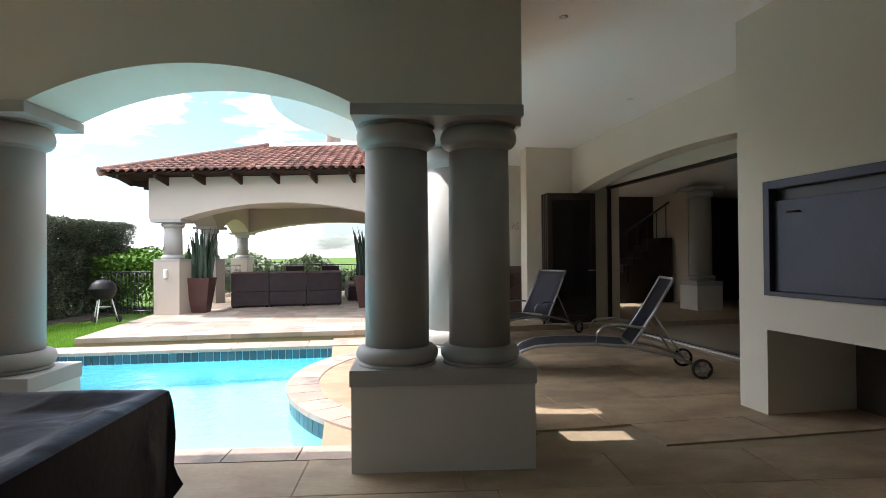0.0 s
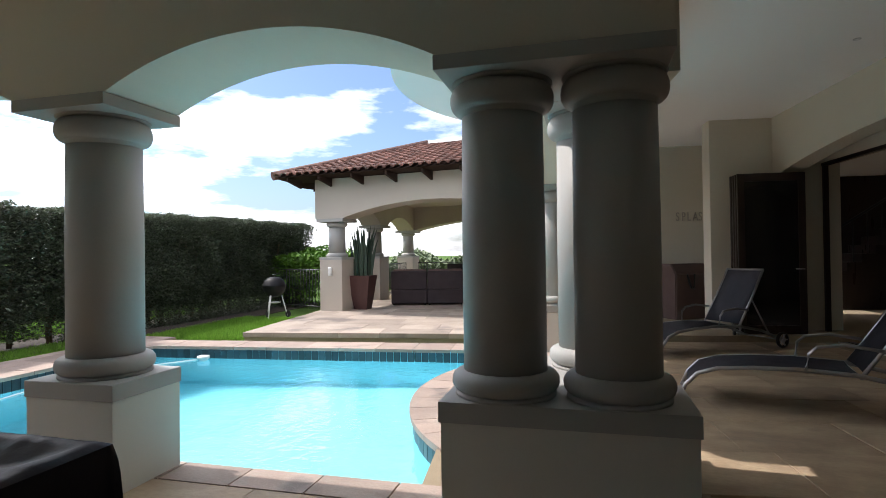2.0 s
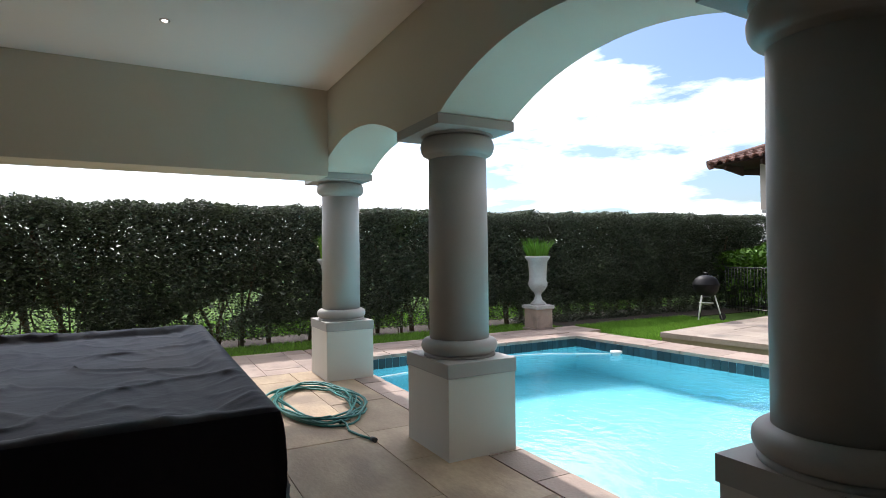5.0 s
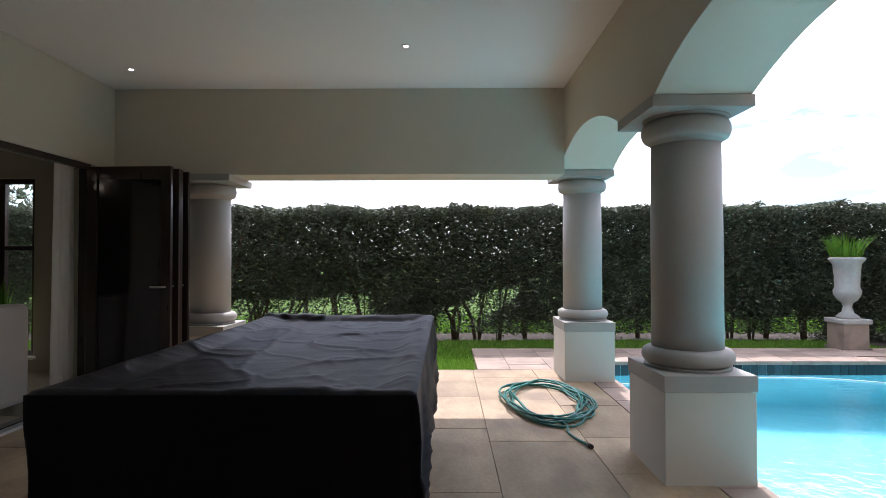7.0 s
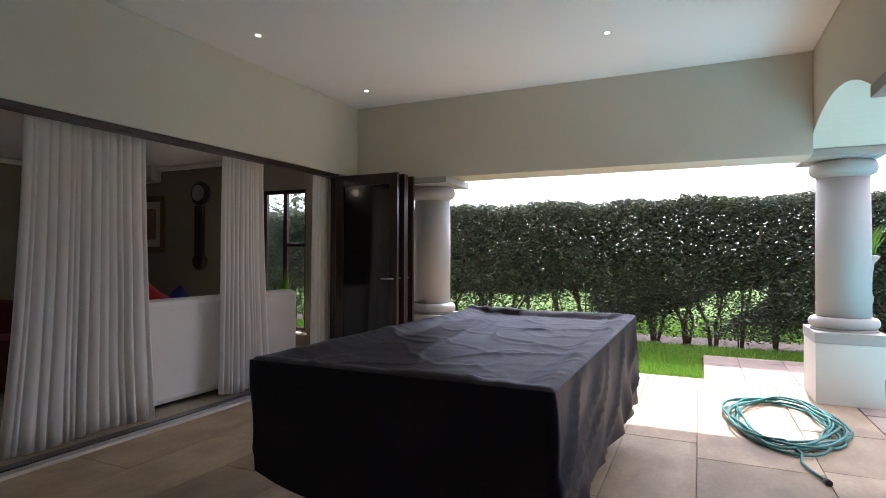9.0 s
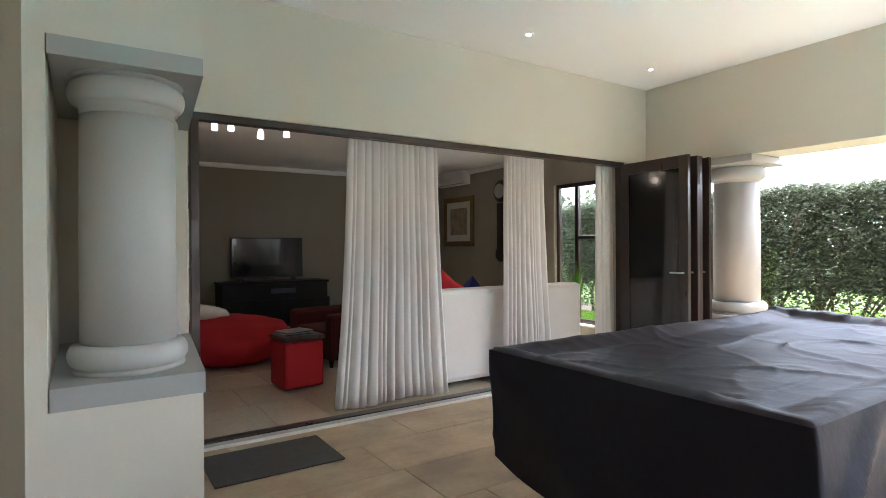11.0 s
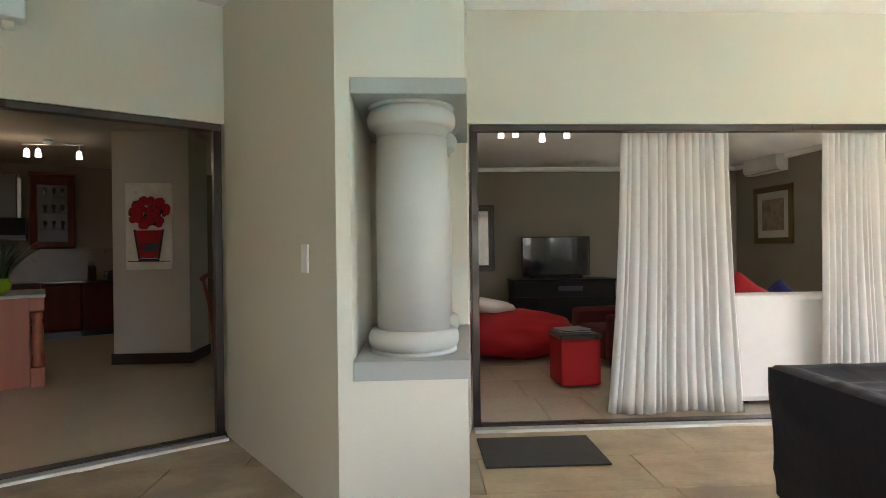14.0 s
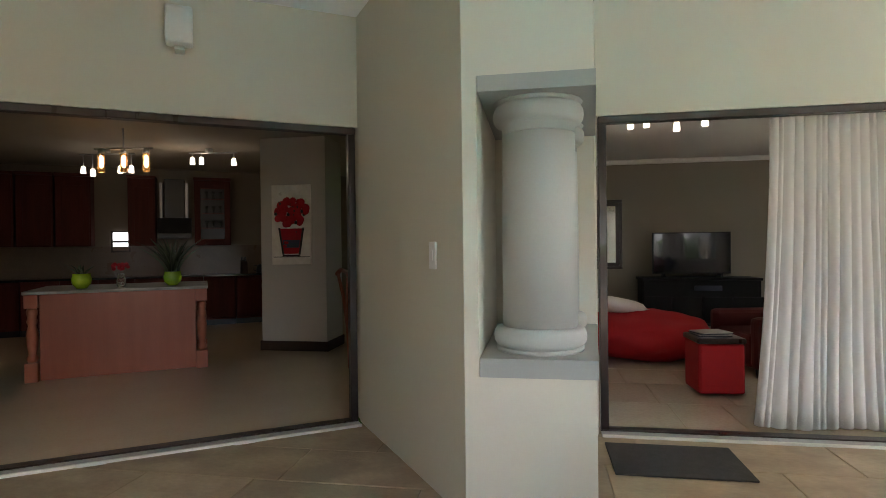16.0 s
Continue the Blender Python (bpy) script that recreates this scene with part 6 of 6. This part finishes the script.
# ---- terrace things ----
def lounger(m):
    th = thing("sun_lounger", "dark mesh sun lounger with a curved metal frame and wheels", "sun lounger", m, "sun loungers")
    prof = [(0.0, 0.02), (0.06, 0.16), (0.16, 0.27), (0.32, 0.325), (0.6, 0.35), (0.95, 0.36), (1.35, 0.34), (1.75, 0.26), (2.12, 0.12)]
    for y in (-0.31, 0.31):
        part("side_rail", tube(bmesh.new(), [(x, y, z) for x, z in prof], 0.019, 8), FRAME_METAL, th)
        arm = [(0.98, y * 1.05, 0.36), (1.0, y * 1.08, 0.50), (1.06, y * 1.08, 0.56), (1.25, y * 1.08, 0.585), (1.5, y * 1.08, 0.55)]
        part("armrest", tube(bmesh.new(), arm, 0.014, 8), FRAME_METAL, th)
        part("back_rail", tube(bmesh.new(), [(1.38, y * 0.95, 0.35), (1.62, y * 0.95, 0.72), (1.83, y * 0.95, 1.09)], 0.017, 8), FRAME_METAL, th)
        part("brace", tube(bmesh.new(), [(1.62, y * 0.9, 0.70), (1.95, y * 0.9, 0.18)], 0.011, 6), FRAME_METAL, th)
        bm = lathe(bmesh.new(), [(0.085, -0.02), (0.108, -0.018), (0.112, 0), (0.108, 0.018), (0.085, 0.02)], 24, (0, 0), False)
        bmesh.ops.transform(bm, matrix=pose(2.10, y * 1.15, 0.112, 90), verts=bm.verts)
        wheel = part("wheel", bm, BLACK, th)
        bm = lathe(bmesh.new(), [(0.03, -0.025), (0.03, 0.025)], 14)
        for k in range(6):
            a = k * math.pi / 3
            box(bm, 0.02, 0.09, -0.009, 0.009, -0.008, 0.008, m=pose(0, 0, 0, 0, 0, math.degrees(a)))
        bmesh.ops.transform(bm, matrix=pose(2.10, y * 1.15, 0.112, 90), verts=bm.verts)
        part("hub", bm, FRAME_METAL, wheel)
    part("axle", tube(bmesh.new(), [(2.1, -0.36, 0.112), (2.1, 0.36, 0.112)], 0.01, 8), FRAME_METAL, th)
    for x, z in ((0.02, 0.05), (1.36, 0.32)):
        part("crossbar", tube(bmesh.new(), [(x, -0.31, z), (x, 0.31, z)], 0.013, 8), FRAME_METAL, th)
    part("top_bar", tube(bmesh.new(), [(1.83, -0.295, 1.09), (1.83, 0.295, 1.09)], 0.016, 8), FRAME_METAL, th)
    bm = bmesh.new()
    seat = [(x, z + 0.012) for x, z in prof[1:7]]
    strip = [[bm.verts.new((x, y, z - 0.015 * (1 - (y / 0.3) ** 2))) for y in (-0.30, -0.15, 0, 0.15, 0.30)] for x, z in seat]
    for a, b in zip(strip, strip[1:]):
        for k in range(4):
            bm.faces.new((a[k], a[k + 1], b[k + 1], b[k])).smooth = True
    bmesh.ops.solidify(bm, geom=bm.faces[:], thickness=0.012)
    part("sling_seat", bm, SLING, th)
    bm = bmesh.new()
    back = [(1.37, 0.37), (1.50, 0.555), (1.62, 0.735), (1.72, 0.90), (1.825, 1.085)]
    strip = [[bm.verts.new((x + 0.012 * (1 - (y / 0.28) ** 2), y, z)) for y in (-0.285, -0.14, 0, 0.14, 0.285)] for x, z in back]
    for a, b in zip(strip, strip[1:]):
        for k in range(4):
            bm.faces.new((a[k], a[k + 1], b[k + 1], b[k])).smooth = True
    bmesh.ops.solidify(bm, geom=bm.faces[:], thickness=0.012)
    part("sling_back", bm, SLING, th)
    return th


near = lounger(pose(0.49, 6.79, 0.0, 0, 0, -11))
copy_thing(near, pose(0.33, 8.80, 0.0, 0, 0, 35))

# built-in barbecue shutter
sh = thing("barbecue_shutter", "dark grey steel shutter of the built-in barbecue", "shutter", NORTH)
bm = bmesh.new()
for b in [(2.57, 2.66, -1.948, -1.88, 1.012, 1.968), (2.57, 2.66, -0.53, -0.462, 1.012, 1.968), (2.57, 2.66, -1.88, -0.53, 1.90, 1.968), (2.57, 2.66, -1.88, -0.53, 1.012, 1.05)]:
    box(bm, *b, bevel=0.004)
part("frame", bm, GREYWOOD, sh)
part("door", B(2.62, 2.64, -1.88, -0.53, 1.052, 1.80, 0.003), GREYWOOD, sh)
part("hood", B(2.66, 2.70, -1.88, -0.53, 1.802, 1.898, 0.003), BLACK, sh)
part("handle", tube(bmesh.new(), [(2.62, -0.80, 1.70), (2.59, -0.80, 1.70), (2.59, -0.70, 1.70), (2.62, -0.70, 1.70)], 0.008, 6), BLACK, sh)
# dark brown sheet across the back of the log hole
fb = thing("wood_store", "dark brown lining at the back of the log hole", "lining", NORTH, kind="structure")
part("lining", B(3.48, 3.498, -1.95, -0.46, 0, 0.72), HOLE_LINING, fb)

# wall letters, covered barbecue and framed mirror at the end of the wing
LETTER = material("grey_letters", (0.44, 0.41, 0.36), 0.5, scale=6, grain=60, bump=0.1)
letters = thing("wall_letters", "grey capital letters spelling SPLASH on the wall", "sign", NORTH @ pose(2.66, 7.89, 1.97))
for i, ch in enumerate("SPLASH"):
    cu = bpy.data.curves.new("letter", "FONT")
    cu.body, cu.size, cu.extrude = ch, 0.25, 0.01
    tmp = new("letter", cu)
    bpy.context.view_layer.update()
    me = bpy.data.meshes.new_from_object(tmp.evaluated_get(bpy.context.evaluated_depsgraph_get()))
    bpy.data.objects.remove(tmp)
    me.materials.clear()
    me.materials.append(LETTER)
    ob = new("letter", me)
    ob.parent = letters
    ob.matrix_basis = pose(0.108 * i, 0, 0, 90) @ Matrix.Diagonal((0.62, 1, 1, 1))
bbq = thing("covered_barbecue", "gas barbecue under a brown fabric cover", "barbecue", pose(1.42, 12.50, 0, 0, 0, 32) @ Matrix.Diagonal((0.9, 1, 1.1, 1)))
COVERB = material("brown_cover", (0.13, 0.085, 0.075), 0.8, scale=4, grain=60, bump=0.3)
bm = prism(bmesh.new(), [(-0.30, 0.08), (0.30, 0.08), (0.31, 0.86), (0.18, 1.02), (-0.18, 1.02), (-0.31, 0.86)], -0.48, 0.48, "x")
bmesh.ops.bevel(bm, geom=bm.edges[:], offset=0.02, segments=2, affect="EDGES")
part("cover", bm, COVERB, bbq)
for x in (-0.38, 0.38):
    for y in (-0.2, 0.2):
        part("leg", lathe(bmesh.new(), [(0.02, 0), (0.02, 0.1)], 8, (x, y)), BLACK, bbq)
part("strap", tube(bmesh.new(), [(-0.2, -0.312, 0.85), (-0.12, -0.33, 0.62), (-0.05, -0.33, 0.6), (-0.02, -0.32, 0.85)], 0.02, 6), BLACK, bbq)

# garden hose: loose coil
hose = thing("garden_hose", "coiled dark green garden hose lying on the paving", "hose", pose(-4.85, 3.30, 0.0))
pts = []
rnd = random.Random(9)
for i in range(0, 9 * 30):
    a = 2 * math.pi * i / 30
    turn = i / 30
    k = 0.88 + 0.30 * noise.noise(Vector((math.cos(a), math.sin(a), turn * 1.3)))
    pts.append((0.78 * k * math.cos(a) + 0.07 * noise.noise(Vector((turn * 1.1, 0, 5))), 0.40 * k * math.sin(a) + 0.09 * noise.noise(Vector((turn * 1.1, 8, 0))), 0.011 + 0.006 * turn + 0.005 * math.sin(a * 3)))
pts += [(0.78, 0.02, 0.03), (0.92, 0.0, 0.012), (1.06, 0.03, 0.012), (1.20, 0.08, 0.012)]
part("hose", tube(bmesh.new(), pts, 0.0095, 7), HOSE, hose)
part("nozzle", tube(bmesh.new(), [(1.20, 0.08, 0.016), (1.25, 0.09, 0.016)], 0.018, 10), BLACK, hose)

# door mat, switch, speaker, downlights
mat_ = thing("door_mat", "dark grey ribbed door mat on the paving", "mat", pose(-1.02, -0.60, 0.002))
part("mat", B(-0.39, 0.39, -0.26, 0.26, 0, 0.012, 0.004), material("mat_rubber", (0.06, 0.055, 0.05), 0.9, scale=30, grain=150, bump=0.5), mat_)
sw = thing("light_switch", "white light switch plate on the pier", "switch", pose(0.365, 0.018, 1.30, 0, 0, 125.4))
part("plate", B(-0.04, 0.04, -0.012, 0, -0.075, 0.075, 0.004), WHITE, sw)
part("rocker", B(-0.018, 0.018, -0.017, -0.0125, -0.03, 0.03, 0.002), WHITE, sw)
spk = thing("wall_speaker", "small white outdoor speaker on the wall", "speaker", KIT @ pose(1.23, 0, 2.83))
part("case", B(-0.085, 0.085, 0.03, 0.16, -0.12, 0.13, 0.02), WHITE, spk)
part("bracket", B(-0.03, 0.03, 0.0, 0.1, -0.15, -0.122, 0.005), WHITE, spk)
DOWN = glow("downlight_glass", (1.0, 0.97, 0.92), 5.0)
for x, y, z in ((-3.17, -0.55, C1), (-4.83, -0.58, C1), (-4.29, 2.04, C1), (-2.0, 2.04, C1), (0.69, 4.98, C2), (2.31, 7.5, C2), (0.36, 7.44, C2)):
    dl = thing("downlight", "small recessed ceiling downlight with a white rim", "downlight", pose(x, y, z), "ceiling downlights")
    part("rim", lathe(bmesh.new(), [(0.021, -0.004), (0.036, -0.006), (0.038, -0.001), (0.028, -0.0005)], 24), METAL, dl)
    part("lamp", lathe(bmesh.new(), [(0.020, -0.008), (0.020, -0.001)], 20), DOWN if z == C1 else WHITE, dl)

# framed mirror and a side table with a bright box
picture("framed_mirror", "dark-framed mirror on the end wall of the wing", NORTH @ pose(1.86, 7.896, 1.93, 0, 0, 180), 0.66, 1.2, DARKWOOD, MIRROR, 0.07, DARKWOOD)
st = thing("side_table", "small dark wooden side table against the wall", "table", NORTH @ pose(1.72, 7.5, 0))
part("top", B(-0.35, 0.35, -0.22, 0.22, 0.92, 0.96, 0.006), DARKWOOD, st)
for x in (-0.31, 0.31):
    for y in (-0.18, 0.18):
        part("leg", B(x - 0.025, x + 0.025, y - 0.025, y + 0.025, 0, 0.92, 0.004), DARKWOOD, st)
YELLOW = material("yellow_plastic", (0.75, 0.42, 0.02), 0.4, scale=4, grain=40, bump=0.03)
crate = thing("storage_crate", "yellow and red plastic crate under the side table", "crate", NORTH @ pose(1.72, 7.4, 0))
part("body", B(-0.2, 0.2, -0.18, 0.18, 0, 0.55, 0.02), YELLOW, crate)
part("panel", B(-0.14, 0.14, -0.19, -0.182, 0.25, 0.8, 0.003), RED, crate)

# paving last
stone_floor = bpy.data.objects["floor"]
stone_wing = bpy.data.objects["floor_wing"]


def not_kitchen(x, y):
    return y > -1.1 and (x < 0.1 or (y + 1.1) > (x - 1.16) * 0.62 - 0.2)


flags("flagstone", -6.4, 4.6, -1.0, 3.96, 0.0, 0.03, STONE, stone_floor, 1, (1.0, 0.62), inside=not_kitchen)


def wing_area(x, y):
    p = NORTH @ Vector((x, y, 0))
    return p.y > 4.36 and x > -0.45 and x < 4.15


flags("flagstone", -0.5, 4.2, -0.95, 8.0, 0.0, 0.03, STONE, stone_wing, 2, (1.0, 0.62), m=NORTH, inside=wing_area)
flags("flagstone", -5.06, 1.0, 4.97, 11.6, 0.11, 0.08, material("deck_stone", (0.42, 0.35, 0.285), 0.75, tint=(0.31, 0.255, 0.21), scale=2, amount=0.8, grain=40, bump=0.25, spots=((0.23, 0.195, 0.17), 1.3, 0.56), random_tint=0.2), deck, 3, (0.95, 0.7), m=NORTH)
flags("flagstone", -8.0, -6.42, 2.75, 3.96, -0.002, 0.05, COPING, path, 4, (0.6, 0.5))
flags("flagstone", -8.0, -7.26, 3.98, 9.2, -0.002, 0.05, COPING, path2, 5, (0.34, 0.5))
TILEROWS = bpy.data.objects["floor_living"]
flags("tile", -6.2, -0.42, -6.95, -1.2, 0.008, 0.004, ROOMTILE, TILEROWS, 6, (0.6, 0.6), gap=0.005)
